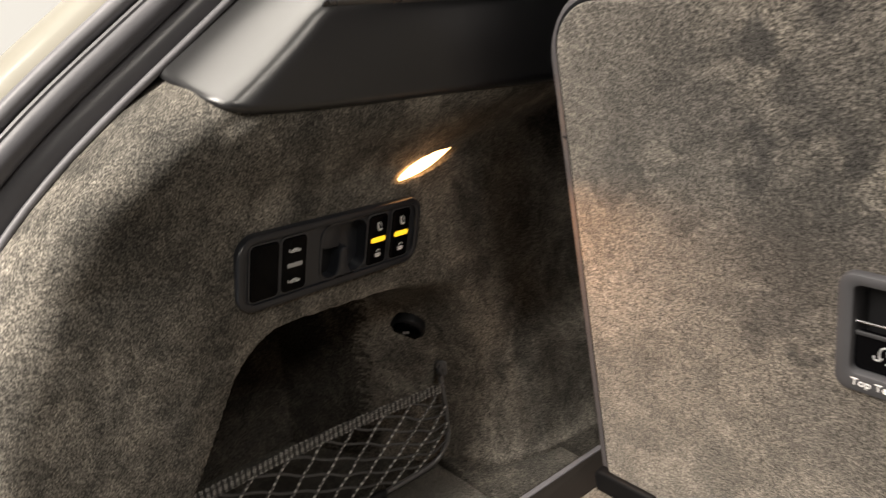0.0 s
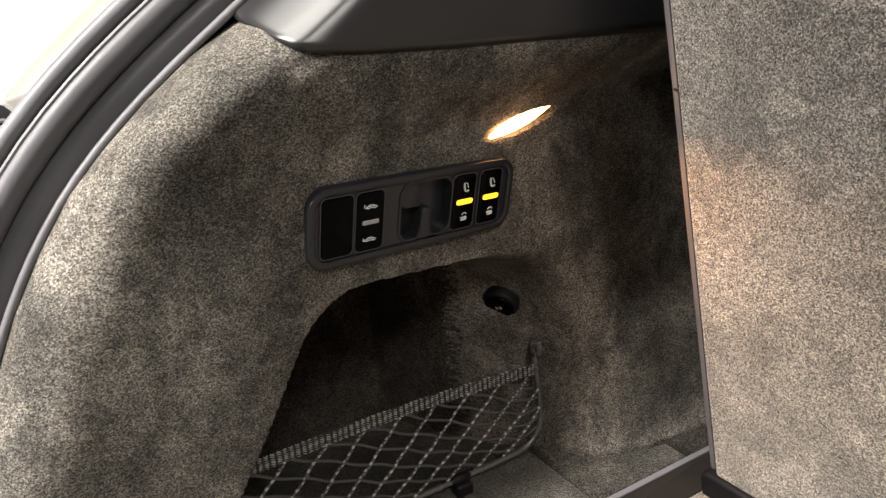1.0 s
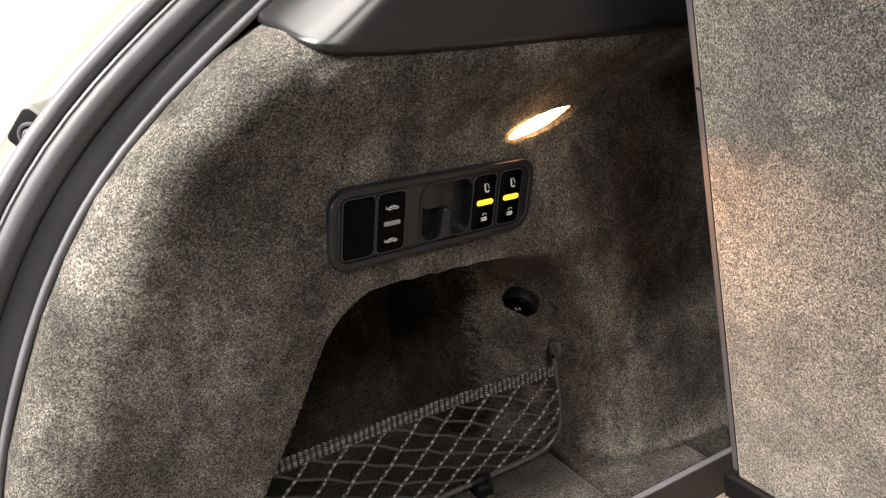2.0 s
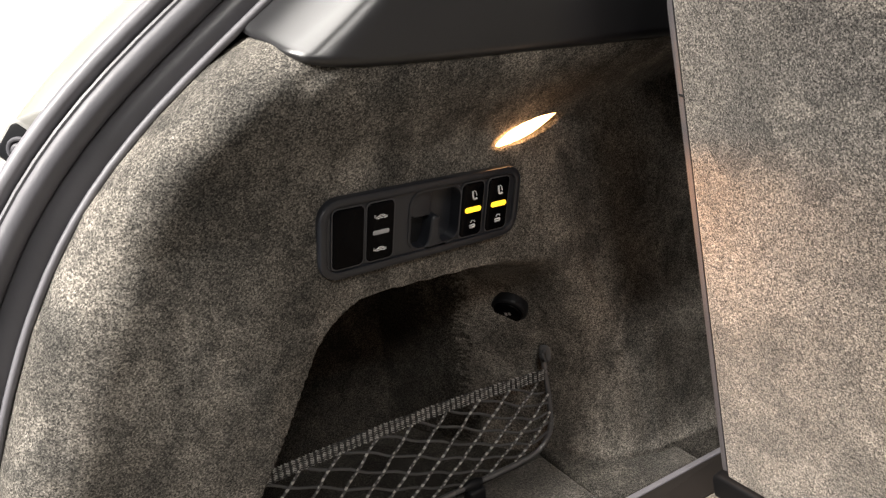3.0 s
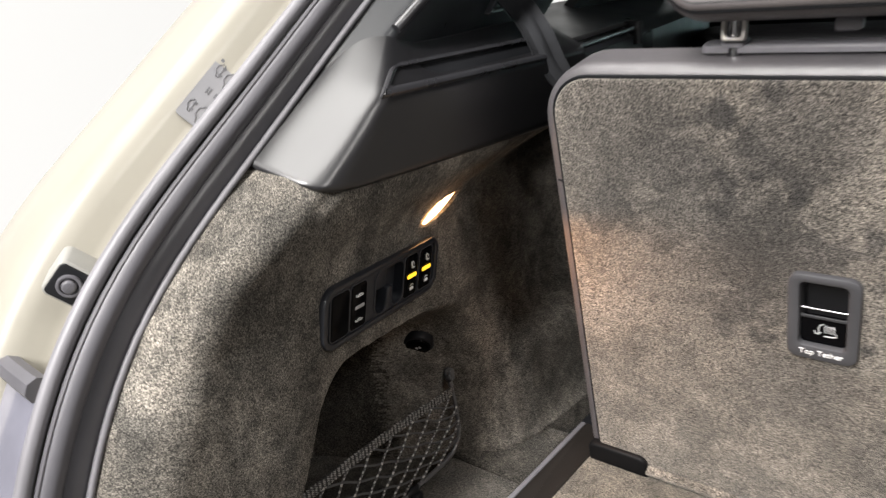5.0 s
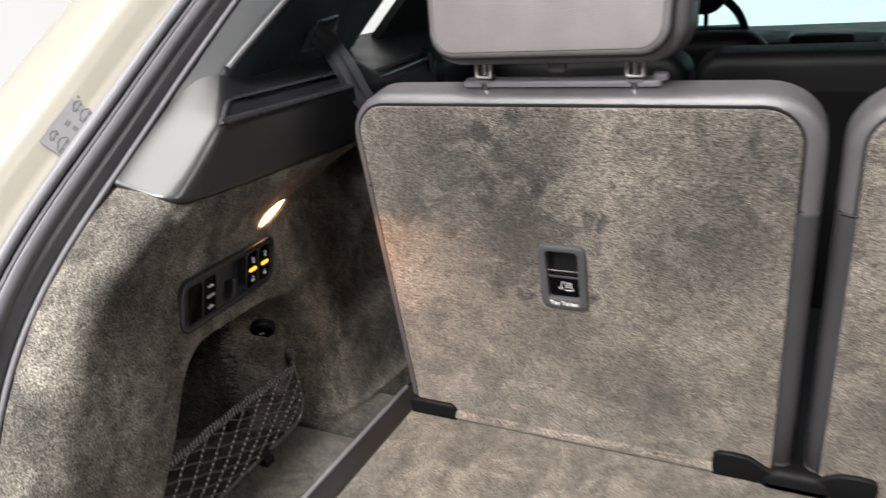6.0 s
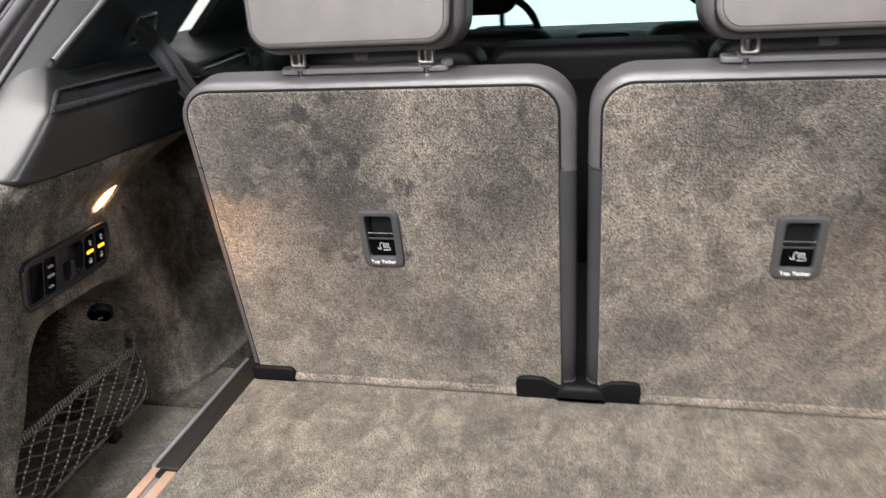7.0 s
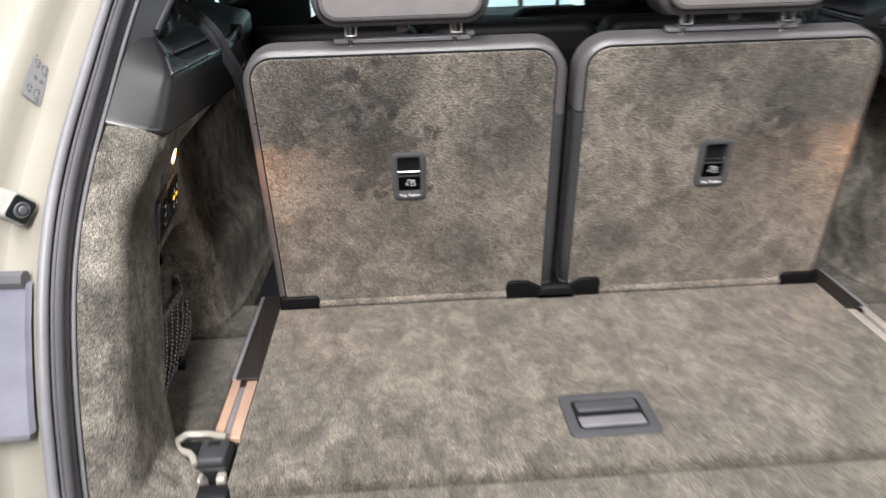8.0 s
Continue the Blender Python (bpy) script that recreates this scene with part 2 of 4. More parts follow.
AMBER = glow("amber_indicator", (1.0, 0.62, 0.035), 1.2)
TAIL_GLASS = surface("frosted_tail_lamp_lens", (0.16, 0.16, 0.195), 0.15, relief=0.0, vary=0.15, coat=0.8)
GLASS = clear("window_glass", (0.88, 0.95, 0.95))
WALL_PAINT = surface("grey_wall_paint", (0.12, 0.119, 0.117), 0.85, grain=60, relief=0.1, vary=0.03)
GROUND_TILE = surface("grey_showroom_floor", (0.07, 0.069, 0.068), 0.3, grain=40, relief=0.05, vary=0.05)
PANEL_GLOW = glow("lamp_diffuser", (1.0, 0.98, 0.96), 2.0)
DAY_WHITE = glow("white_daylight", (1.0, 0.995, 0.98), 0.78)
DAY_WHITE.node_tree.nodes["Principled BSDF"].inputs["Base Color"].default_value = (0.1, 0.1, 0.1, 1)
DAY_GLOW = glow("daylight_backdrop", (0.80, 0.97, 1.0), 0.92)


# ---- building blocks ----
def mesh_of(name, verts, faces, smooth=True):
    me = bpy.data.meshes.new(name)
    me.from_pydata([tuple(v) for v in verts], [], faces)
    me.polygons.foreach_set("use_smooth", [smooth] * len(me.polygons))
    me.update()
    return me


def part(name, shape, material, parent=None, label=""):
    """Links a bmesh or (verts, faces) as one mesh object, under a thing or a part."""
    if isinstance(shape, bmesh.types.BMesh):
        bmesh.ops.recalc_face_normals(shape, faces=shape.faces[:])
        me = bpy.data.meshes.new(name)
        shape.to_mesh(me)
        shape.free()
        me.polygons.foreach_set("use_smooth", [True] * len(me.polygons))
    elif isinstance(shape, bpy.types.Mesh):
        me = shape
    else:
        me = mesh_of(name, *shape)
    if not me.materials:
        me.materials.append(material)
    if me.polygons and me.attributes.get("sharp_edge") is None:
        me.set_sharp_from_angle(angle=radians(38))
    ob = new(name, me)
    if parent is not None:
        ob.parent = parent
    if label:
        tagged(ob, label)
    return ob


def thing(name, label, category, group="", kind=""):
    return tagged(new(name), label, category, group, kind)


def rect(w, h, r, n=6, cx=0.0, cy=0.0, taper=0.0):
    """Rounded rectangle, counter-clockwise; r: one radius or four (br, tr, tl, bl). taper widens the top."""
    rs = r if isinstance(r, (tuple, list)) else (r,) * 4
    out = []
    for (sx, sy, a0), q in zip(((1, -1, -90), (1, 1, 0), (-1, 1, 90), (-1, -1, 180)), rs):
        for i in range(n + 1):
            a = radians(a0 + 90 * i / n)
            x = sx * (w / 2 - q) + q * math.cos(a)
            y = sy * (h / 2 - q) + q * math.sin(a)
            out.append((cx + x * (1 + taper * (y / h + 0.5)), cy + y))
    return out


def rounded(corners, r, n=5):
    """Outline of a polygon, counterclockwise, with its corners rounded by r (one for each)."""
    pts, k = [], len(corners)
    for i, c in enumerate(corners):
        c = Vector(c)
        a, b = (Vector(corners[i - 1]) - c).normalized(), (Vector(corners[(i + 1) % k]) - c).normalized()
        p, q = c + a * r[i], c + b * r[i]
        for j in range(n + 1):
            t = j / n
            w = p * (1 - t) ** 2 + c * 2 * t * (1 - t) + q * t * t
            pts.append((w.x, w.y))
    return pts


def inset(pts, d):
    n, out = len(pts), []
    for i in range(n):
        p0, p1, p2 = Vector(pts[i - 1]), Vector(pts[i]), Vector(pts[(i + 1) % n])
        a, b = (p1 - p0), (p2 - p1)
        if a.length < 1e-7:
            a = b
        if b.length < 1e-7:
            b = a
        na, nb = Vector((-a.y, a.x)).normalized(), Vector((-b.y, b.x)).normalized()
        m = (na + nb)
        m = m.normalized() if m.length > 1e-6 else na
        out.append(tuple(p1 + m * (d / max(0.5, m.dot(na)))))
    return out


def slab(pts, d, bevel=0.0, m=None, steps=4, w0=0.0, back=0.0):
    """A plate with outline pts in u, v and thickness d along w from w0; front (and back) edges rounded."""
    m = m or Matrix()
    rings = []
    if back:
        for i in range(steps + 1):
            a = math.pi / 2 * i / steps
            rings.append((inset(pts, back * (1 - math.sin(a))), w0 + back * (1 - math.cos(a))))
    else:
        rings.append((pts, w0))
    if bevel:
        for i in range(steps + 1):
            a = math.pi / 2 * i / steps
            rings.append((inset(pts, bevel * (1 - math.cos(a))), w0 + d - bevel + bevel * math.sin(a)))
    else:
        rings.append((pts, w0 + d))
    n = len(pts)
    verts = [m @ Vector((u, v, w)) for ring, w in rings for u, v in ring]
    faces = [tuple(reversed(range(n)))]
    for k in range(len(rings) - 1):
        for i in range(n):
            j = (i + 1) % n
            faces.append((k * n + i, k * n + j, (k + 1) * n + j, (k + 1) * n + i))
    faces.append(tuple(range((len(rings) - 1) * n, len(rings) * n)))
    return verts, faces


def ring_slab(outer, inner, d, bevel=0.0, m=None, w0=0.0, sink=0.0):
    """A frame: plate with a hole; both outlines have the same count. sink: depth of the hole's wall below w0."""
    m = m or Matrix()
    rings = [(outer, w0), (outer, w0 + d - bevel), (inset(outer, bevel * 0.3), w0 + d - bevel * 0.3), (inset(outer, bevel), w0 + d),
             (inset(inner, -bevel), w0 + d), (inset(inner, -bevel * 0.3), w0 + d - bevel * 0.3), (inner, w0 + d - bevel), (inner, w0 - sink)]
    n = len(outer)
    verts = [m @ Vector((u, v, w)) for ring, w in rings for u, v in ring]
    faces = []
    for k in range(len(rings)):
        q = (k + 1) % len(rings)
        for i in range(n):
            j = (i + 1) % n
            faces.append((k * n + i, k * n + j, q * n + j, q * n + i))
    return verts, faces


def slab_hole(pts, hole, d, bevel, m, w0, depth):
    """A plate like slab(), with a hole of the same point count sunk by depth from its front."""
    n = len(pts)
    rings = [(pts, w0)]
    for i in range(5):
        a = math.pi / 2 * i / 4
        rings.append((inset(pts, bevel * (1 - math.cos(a))), w0 + d - bevel + bevel * math.sin(a)))
    rings += [(hole, w0 + d), (hole, w0 + d - depth)]
    verts = [m @ Vector((u, v, w)) for ring, w in rings for u, v in ring]
    faces = []
    for k in range(len(rings) - 1):
        for i in range(n):
            j = (i + 1) % n
            faces.append((k * n + i, k * n + j, (k + 1) * n + j, (k + 1) * n + i))
    last = (len(rings) - 1) * n
    if depth < d:
        faces += [tuple(reversed(range(n))), tuple(range(last, last + n))]
    else:
        faces += [(last + i, last + (i + 1) % n, (i + 1) % n, i) for i in range(n)]
    return verts, faces


def box(x0, x1, y0, y1, z0, z1, r=0.004, m=None, steps=3):
    """Block with rounded upright and upper edges."""
    q = min(r, (x1 - x0) / 2.01, (y1 - y0) / 2.01)
    pts = rect(x1 - x0, y1 - y0, q, 4, (x0 + x1) / 2, (y0 + y1) / 2)
    return slab(pts, z1 - z0, min(r, (z1 - z0) / 2.01), m, steps, z0)


def tube(path, r, sides=8, closed=False, squash=1.0):
    """A round bar along a path of points."""
    pts = [Vector(p) for p in path]
    n = len(pts)
    verts, faces = [], []
    up = Vector((0.03, 0.05, 1))
    for i, p in enumerate(pts):
        a = pts[i - 1] if (i or closed) else p
        b = pts[(i + 1) % n] if (i < n - 1 or closed) else p
        t = (b - a).normalized()
        side = t.cross(up)
        side = side.normalized() if side.length > 1e-4 else Vector((1, 0, 0))
        top = side.cross(t)
        rr = r[i] if isinstance(r, (list, tuple)) else r
        for k in range(sides):
            c = 2 * math.pi * k / sides
            verts.append(p + side * rr * math.cos(c) + top * rr * squash * math.sin(c))
    loops = n if closed else n - 1
    for i in range(loops):
        for k in range(sides):
            a, b = i * sides + k, i * sides + (k + 1) % sides
            c, d = ((i + 1) % n) * sides + (k + 1) % sides, ((i + 1) % n) * sides + k
            faces.append((a, b, c, d))
    if not closed:
        faces += [tuple(reversed(range(sides))), tuple(range((n - 1) * sides, n * sides))]
    return verts, faces


def grid(nu, nv, fn):
    verts = [fn(i / (nu - 1), j / (nv - 1)) for i in range(nu) for j in range(nv)]
    faces = [(i * nv + j, (i + 1) * nv + j, (i + 1) * nv + j + 1, i * nv + j + 1) for i in range(nu - 1) for j in range(nv - 1)]
    return verts, faces


def thicken(shape, off):
    """Gives a sheet a second skin, shifted by off, and closes the rim."""
    verts, faces = shape
    n, off = len(verts), Vector(off)
    edges = {}
    for f in faces:
        for a, b in zip(f, f[1:] + f[:1]):
            edges[(a, b)] = edges.get((a, b), 0) + 1
    rim = [(a, b) for a, b in edges if (b, a) not in edges]
    return ([Vector(v) for v in verts] + [Vector(v) + off for v in verts],
            list(faces) + [tuple(n + i for i in reversed(f)) for f in faces] + [(b, a, n + a, n + b) for a, b in rim])


def merged(*shapes):
    verts, faces = [], []
    for v, f in shapes:
        k = len(verts)
        verts += list(v)
        faces += [tuple(k + i for i in q) for q in f]
    return verts, faces


def axes(origin, u, v):
    """A frame with u along u, v near v, w out of the plate."""
    u = Vector(u).normalized()
    w = u.cross(Vector(v)).normalized()
    v = w.cross(u)
    return Matrix(((u.x, v.x, w.x, origin[0]), (u.y, v.y, w.y, origin[1]), (u.z, v.z, w.z, origin[2]), (0, 0, 0, 1)))


def smooth(a, b, x):
    t = min(1.0, max(0.0, (x - a) / (b - a)))
    return t * t * (3 - 2 * t)


def lerp(a, b, t):
    return a + (b - a) * t


def curve_at(table, x):
    for (x0, y0), (x1, y1) in zip(table, table[1:]):
        if x <= x1:
            return lerp(y0, y1, (x - x0) / (x1 - x0))
    return table[-1][1]


def spline(points, n):
    """Smooth run of n points through the given ones."""
    p = [Vector(q) for q in points]
    p = [2 * p[0] - p[1]] + p + [2 * p[-1] - p[-2]]
    out = []
    for i in range(n):
        s = i / (n - 1) * (len(p) - 3)
        k = min(int(s), len(p) - 4)
        t = s - k
        a, b, c, d = p[k:k + 4]
        out.append(0.5 * (2 * b + (c - a) * t + (2 * a - 5 * b + 4 * c - d) * t * t + (3 * b - a - 3 * c + d) * t ** 3))
    return out


def mirrored(ob, name_parent=None):
    """A thing of its own on the other side of the car's middle."""
    return copy_thing(ob, Matrix.Translation((2 * MID, 0, 0)) @ Matrix.Diagonal((-1, 1, 1, 1)) @ ob.matrix_basis)


MID = 0.006


# ---- showroom ----
def showroom():
    g = part("ground", box(-7, 7, -7, 8, GROUND - 0.2, GROUND, 0.01), GROUND_TILE)
    tagged(g, "grey polished showroom floor under the car", "floor", kind="structure")
    for name, b in (("wall_west", (-7.2, -7, -7, 8)), ("wall_east", (7, 7.2, -7, 8)), ("wall_south", (-7.2, 7.2, -7.2, -7))):
        tagged(part(name, box(*b, GROUND - 0.2, ROOF, 0.01), WALL_PAINT), "plain grey painted showroom wall", "wall", kind="structure")
    c = part("ceiling", box(-7.2, 7.2, -7.2, 8.2, ROOF, ROOF + 0.15, 0.01), WALL_PAINT)
    tagged(c, "grey showroom ceiling", "ceiling", kind="structure")
    low = box(-7.2, 7.2, 8, 8.2, GROUND - 0.2, GROUND + 0.1, 0.01)
    high = box(-7.2, 7.2, 8, 8.2, 2.3, ROOF, 0.01)
    tagged(part("wall_north", merged(low, high), WALL_PAINT), "grey wall round a wide showroom window", "wall", kind="structure")
    win = tagged(new("window_1"), "wide showroom window with pale daylight behind", "window", kind="structure")
    for i in range(6):
        x = -6.0 + 2.4 * i
        part("mullion", box(x - 0.03, x + 0.03, 8.02, 8.1, GROUND + 0.1, 2.3, 0.004), WALL_PAINT, win)
    for i in range(5):
        part("pane", box(-5.97 + 2.4 * i, -3.63 + 2.4 * i, 8.05, 8.06, GROUND + 0.1, 2.3, 0.001), GLASS, win).visible_shadow = False
    b = part("backdrop", box(-9, 9, 9.0, 9.05, -1, 3.0, 0.01), DAY_GLOW)
    tagged(b, "pale bluish daylight outside the window", "backdrop", kind="structure")
    b = part("backdrop_side", box(-3.05, -3.0, -0.6, 8, GROUND, ROOF, 0.01), DAY_WHITE)
    tagged(b, "plain white frosted window wall beside the car", "backdrop", kind="structure")
    # unseen panels for the lamps above, the added fill light among them
    for px, py, wide, watts in PANELS:
        lamp = thing("ceiling_light", "flat white rectangular light panel added unseen overhead", "ceiling light", "showroom ceiling lights")
        lamp.location = (px, py, ROOF)
        outer, inner = rect(wide + 0.1, 1.3, 0.01, 2), rect(wide, 1.2, 0.008, 2)
        part("frame", ring_slab(outer, inner, 0.03, 0.003, pose(0, 0, -0.03)), WALL_PAINT, lamp)
        part("diffuser", slab(rect(wide, 1.2, 0.008, 2), 0.01, 0.002, pose(0, 0, -0.02)), PANEL_GLOW, lamp)


showroom()


# ---- load floor ----
FLOOR_FRONT, FLOOR_L, FLOOR_R = -0.466, -0.505, 0.517


def load_floor():
    t = thing("load_floor", "grey-brown velour load floor panel with a sunk handle", "load floor")
    m = pose(0, 0, -0.02)
    pts = rect(FLOOR_R - FLOOR_L, 0.035 - FLOOR_FRONT, 0.012, 5, (FLOOR_L + FLOOR_R) / 2, (0.035 + FLOOR_FRONT) / 2)
    part("carpet", slab(pts, 0.02, 0.006, m), CARPET_FLOOR, t)
    h = axes((0.014, -0.36, 0.0005), (1, 0.02, 0), (0, 1, 0))
    part("handle_frame", ring_slab(rect(0.128, 0.098, 0.012), rect(0.098, 0.068, 0.008), 0.004, 0.002, h), TETHER_GREY, t, "dark grey plastic handle surround")
    part("basin", slab(rect(0.100, 0.070, 0.008), 0.0012, 0.0, h), PLASTIC_DARK, t)
    part("handle_grip", slab(rect(0.088, 0.024, 0.005), 0.004, 0.002, h @ pose(0, 0.016, 0.002, -4, 0, 0)), TETHER_GREY, t, "dark grey hinged handle grip")
    part("grip_slope", slab(rect(0.092, 0.026, 0.004), 0.003, 0.0015, h @ pose(0, -0.018, 0.0015, -9, 0, 0)), GREY_PLASTIC, t, "lighter grey sloping grip edge")
    sill = thing("rear_floor_panel", "grey-brown velour strip behind the load floor", "floor panel")
    part("carpet", box(-0.66, 0.672, -0.64, FLOOR_FRONT - 0.009, -0.025, -0.007, 0.006), CARPET_FLOOR, sill)


load_floor()


# ---- side trim ----
SEAL_Y = ((-0.30, -0.565), (0.0, -0.556), (0.08, -0.541), (0.169, -0.515), (0.19, -0.508), (0.233, -0.489), (0.27, -0.471), (0.306, -0.449), (0.339, -0.425),
          (0.364, -0.400), (0.39, -0.370), (0.416, -0.335), (0.437, -0.303), (0.528, -0.181), (0.65, -0.02), (0.80, 0.18), (0.93, 0.36))
SEAL_X = ((-0.30, -0.60), (0.0, -0.632), (0.30, -0.628), (0.437, -0.621), (0.53, -0.614), (0.65, -0.592), (0.8, -0.55), (0.93, -0.5))


def recess(y, z):
    """How far inside the net pocket's opening a point of the panel lies, in metres (minus: outside)."""
    slant = (y + 0.288 + 0.63 * (0.237 - max(z, 0.095))) * 0.85
    top = (0.240 - 0.10 * (y + 0.26)) - z
    r = 0.035
    a, b = slant, top
    if a < r and b < r:
        return r - math.hypot(r - a, r - b)
    return min(a, b)


# the lower wall behind the pocket, at the net's height, and the wall above it
LOW_X = ((-0.60, -0.82), (-0.155, -0.815), (-0.125, -0.755), (-0.100, -0.712), (-0.080, -0.690), (-0.062, -0.675), (-0.052, -0.664), (-0.043, -0.640), (-0.030, -0.618), (-0.010, -0.605), (0.030, -0.591), (0.10, -0.584), (0.7, -0.57))
HIGH_X = ((-0.30, -0.59), (-0.125, -0.610), (-0.06, -0.618), (-0.01, -0.626), (0.06, -0.627), (0.7, -0.62))


def side_x(y, z):
    """Inner face of the side trim: its x at y, z."""
    front = -0.588 - 0.135 * max(-0.010, y + 0.283) + 0.16 * (z - 0.31) * (1.0 if z > 0.31 else smooth(-0.345, -0.25, y))
    crease = 0.338 + 0.09 * max(0.0, y + 0.066)
    top = lerp(-0.560, -0.551, smooth(-0.28, 0.02, y))
    k = smooth(crease + 0.002, 0.412, z)
    upper = lerp(front, top, k ** 0.85)
    low = lerp(front, curve_at(HIGH_X, y), smooth(-0.135, -0.05, y))
    soft = 0.010 * smooth(-0.08, 0.0, y)
    x = (upper if z > crease else low) if soft < 0.002 else lerp(low, upper, smooth(crease - soft, crease + 0.6 * soft, z))
    width = lerp(0.007, 0.050, smooth(-0.16, -0.09, y)) + 0.050 * smooth(-0.08, -0.02, y)
    foot = 0.011 * math.exp(-max(0.0, z) / 0.018) * smooth(-0.10, -0.05, y)
    x = lerp(x, curve_at(LOW_X, y) + foot, smooth(0.0, width, recess(y, z)))
    x += 0.055 * smooth(0.045, -0.015, z) * smooth(-0.375, -0.44, y)
    lamp = math.hypot((y + 0.093) / 0.036, (z - 0.3355 - 0.14 * (y + 0.093)) / 0.0065)
    x -= (0.004 + 0.10 * max(0.0, y + 0.125)) * smooth(1.25, 0.9, lamp)
    hook = max(abs(y + 0.192) / 0.028, abs(z - 0.287) / 0.026)
    x -= 0.022 * smooth(1.1, 0.95, hook)
    return x


LINING_TOP = ((0.0, 0.4335), (0.004, 0.4315), (0.013, 0.4272), (0.0225, 0.4229), (0.033, 0.4187), (0.047, 0.4139), (0.064, 0.4097), (0.085, 0.4074), (0.15, 0.4038), (0.244, 0.4011), (0.40, 0.398), (0.8, 0.397))


def side_trim():
    t = thing("side_trim", "dark olive-grey velour boot side lining with a net pocket", "side trim")
    rows = 210

    def at(u, v):
        s = (u / 0.86) ** 1.15 if u < 0.86 else 1.0
        z = lerp(-0.06, curve_at(LINING_TOP, 0.505 * s) + 0.003, v)
        ys = curve_at(SEAL_Y, z)
        y = lerp(ys, 0.19, s) if u < 0.86 else lerp(0.19, 0.68, (u - 0.86) / 0.14)
        d = y - ys
        x = side_x(y, z)
        edge = curve_at(SEAL_X, z) - 0.002
        r = 0.052
        if d < r:
            k = 1 - d / r
            x = lerp(x, edge, 1 - math.sqrt(max(0.0, 1 - k * k)))
        tuck = 0.009 * smooth(0.95, 1.0, v) * (1 - smooth(0.055, 0.085, d))
        return Vector((x - 0.6 * tuck, y + 0.8 * tuck, z))

    verts, faces = grid(350, rows, at)

    # the pocket's shade is put into its colour: darker faces, dithered at the border
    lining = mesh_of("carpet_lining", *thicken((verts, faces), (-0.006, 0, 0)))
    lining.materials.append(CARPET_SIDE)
    lining.materials.append(POCKET_SHADE)
    lining.materials.append(CARPET_SHADED)
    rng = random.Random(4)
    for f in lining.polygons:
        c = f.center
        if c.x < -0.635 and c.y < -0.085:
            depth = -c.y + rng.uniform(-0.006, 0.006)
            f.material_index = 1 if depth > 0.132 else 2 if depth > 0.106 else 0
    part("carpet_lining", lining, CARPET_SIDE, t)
    # the floor pieces carry the pocket's shade in their darker colours
    part("pocket_floor", box(-0.655, -0.548, -0.46, -0.0645, -0.026, -0.009, 0.005), CARPET_SHADED, t)
    part("pocket_bottom", box(-0.84, -0.654, -0.46, -0.060, -0.028, -0.013, 0.003), POCKET_SHADE, t, "bottom of the net pocket, darkened for its shade")
    part("floor_corner", box(-0.70, -0.548, -0.0635, 0.05, -0.026, -0.006, 0.005), CARPET_SHADED, t)
    return t


SIDE_L = side_trim()
SIDE_R = mirrored(SIDE_L)


def seal_path(n, z0=-0.25, z1=0.9):
    zs = [z0 + (z1 - z0) * i / (n - 1) for i in range(n)]
    raw = [Vector((curve_at(SEAL_X, z), curve_at(SEAL_Y, z), z)) for z in zs]
    for _ in range(6):
        raw = [raw[0]] + [(a + 2 * b + c) / 4 for a, b, c in zip(raw, raw[1:], raw[2:])] + [raw[-1]]
    return raw


SEAL = seal_path(80)


def off_seal(i, out, side):
    """A point beside the seal's run: out along its normal (to the rear and up), side towards the car's flank."""
    a, b = SEAL[max(0, i - 1)], SEAL[min(len(SEAL) - 1, i + 1)]
    t = (b - a).normalized()
    n = Vector((-1, 0, 0)).cross(t)
    n = n if n.y < 0 else -n
    return SEAL[i] + n.normalized() * out + Vector((-side, 0, 0))


def sweep(profile):
    """A sheet along the seal's run, whose cross-section is a list of (out, side)."""
    n, k = len(SEAL), len(profile)
    verts = [off_seal(i, o, s) for i in range(n) for o, s in profile]
    faces = [(i * k + j, i * k + j + 1, (i + 1) * k + j + 1, (i + 1) * k + j) for i in range(n - 1) for j in range(k - 1)]
    return verts, faces


def arc(co, cs, r, a0, a1, n=8):
    return [(co + r * math.cos(radians(a0 + (a1 - a0) * i / n)), cs + r * math.sin(radians(a0 + (a1 - a0) * i / n))) for i in range(n + 1)]


def hatch_seal():
    t = thing("hatch_seal", "black rubber tailgate weather seal with grey lips", "rubber seal")
    part("inner_lip", sweep(arc(0.0035, 0.0005, 0.0030, -170, 110, 8)), RUBBER_GREY, t, "grey trim lip")
    part("flat_web", thicken(sweep([(0.0045, 0.0035), (0.009, 0.0022), (0.014, 0.0026), (0.0185, 0.0050), (0.0215, 0.0085)]), (-0.004, 0, 0)), RUBBER_WEB, t, "smooth grey web of the seal")
    part("bulb", sweep(arc(0.0300, 0.0080, 0.0090, -200, 160, 16)), RUBBER, t)
    part("bulb_rib", sweep(arc(0.0385, 0.0060, 0.0022, -200, 160, 8)), RUBBER, t)
    part("outer_lip", sweep(arc(0.0455, 0.0130, 0.0060, -200, 160, 12)), RUBBER_GREY, t, "grey outer lip")
    return t


SEAL_L = hatch_seal()
SEAL_R = mirrored(SEAL_L)


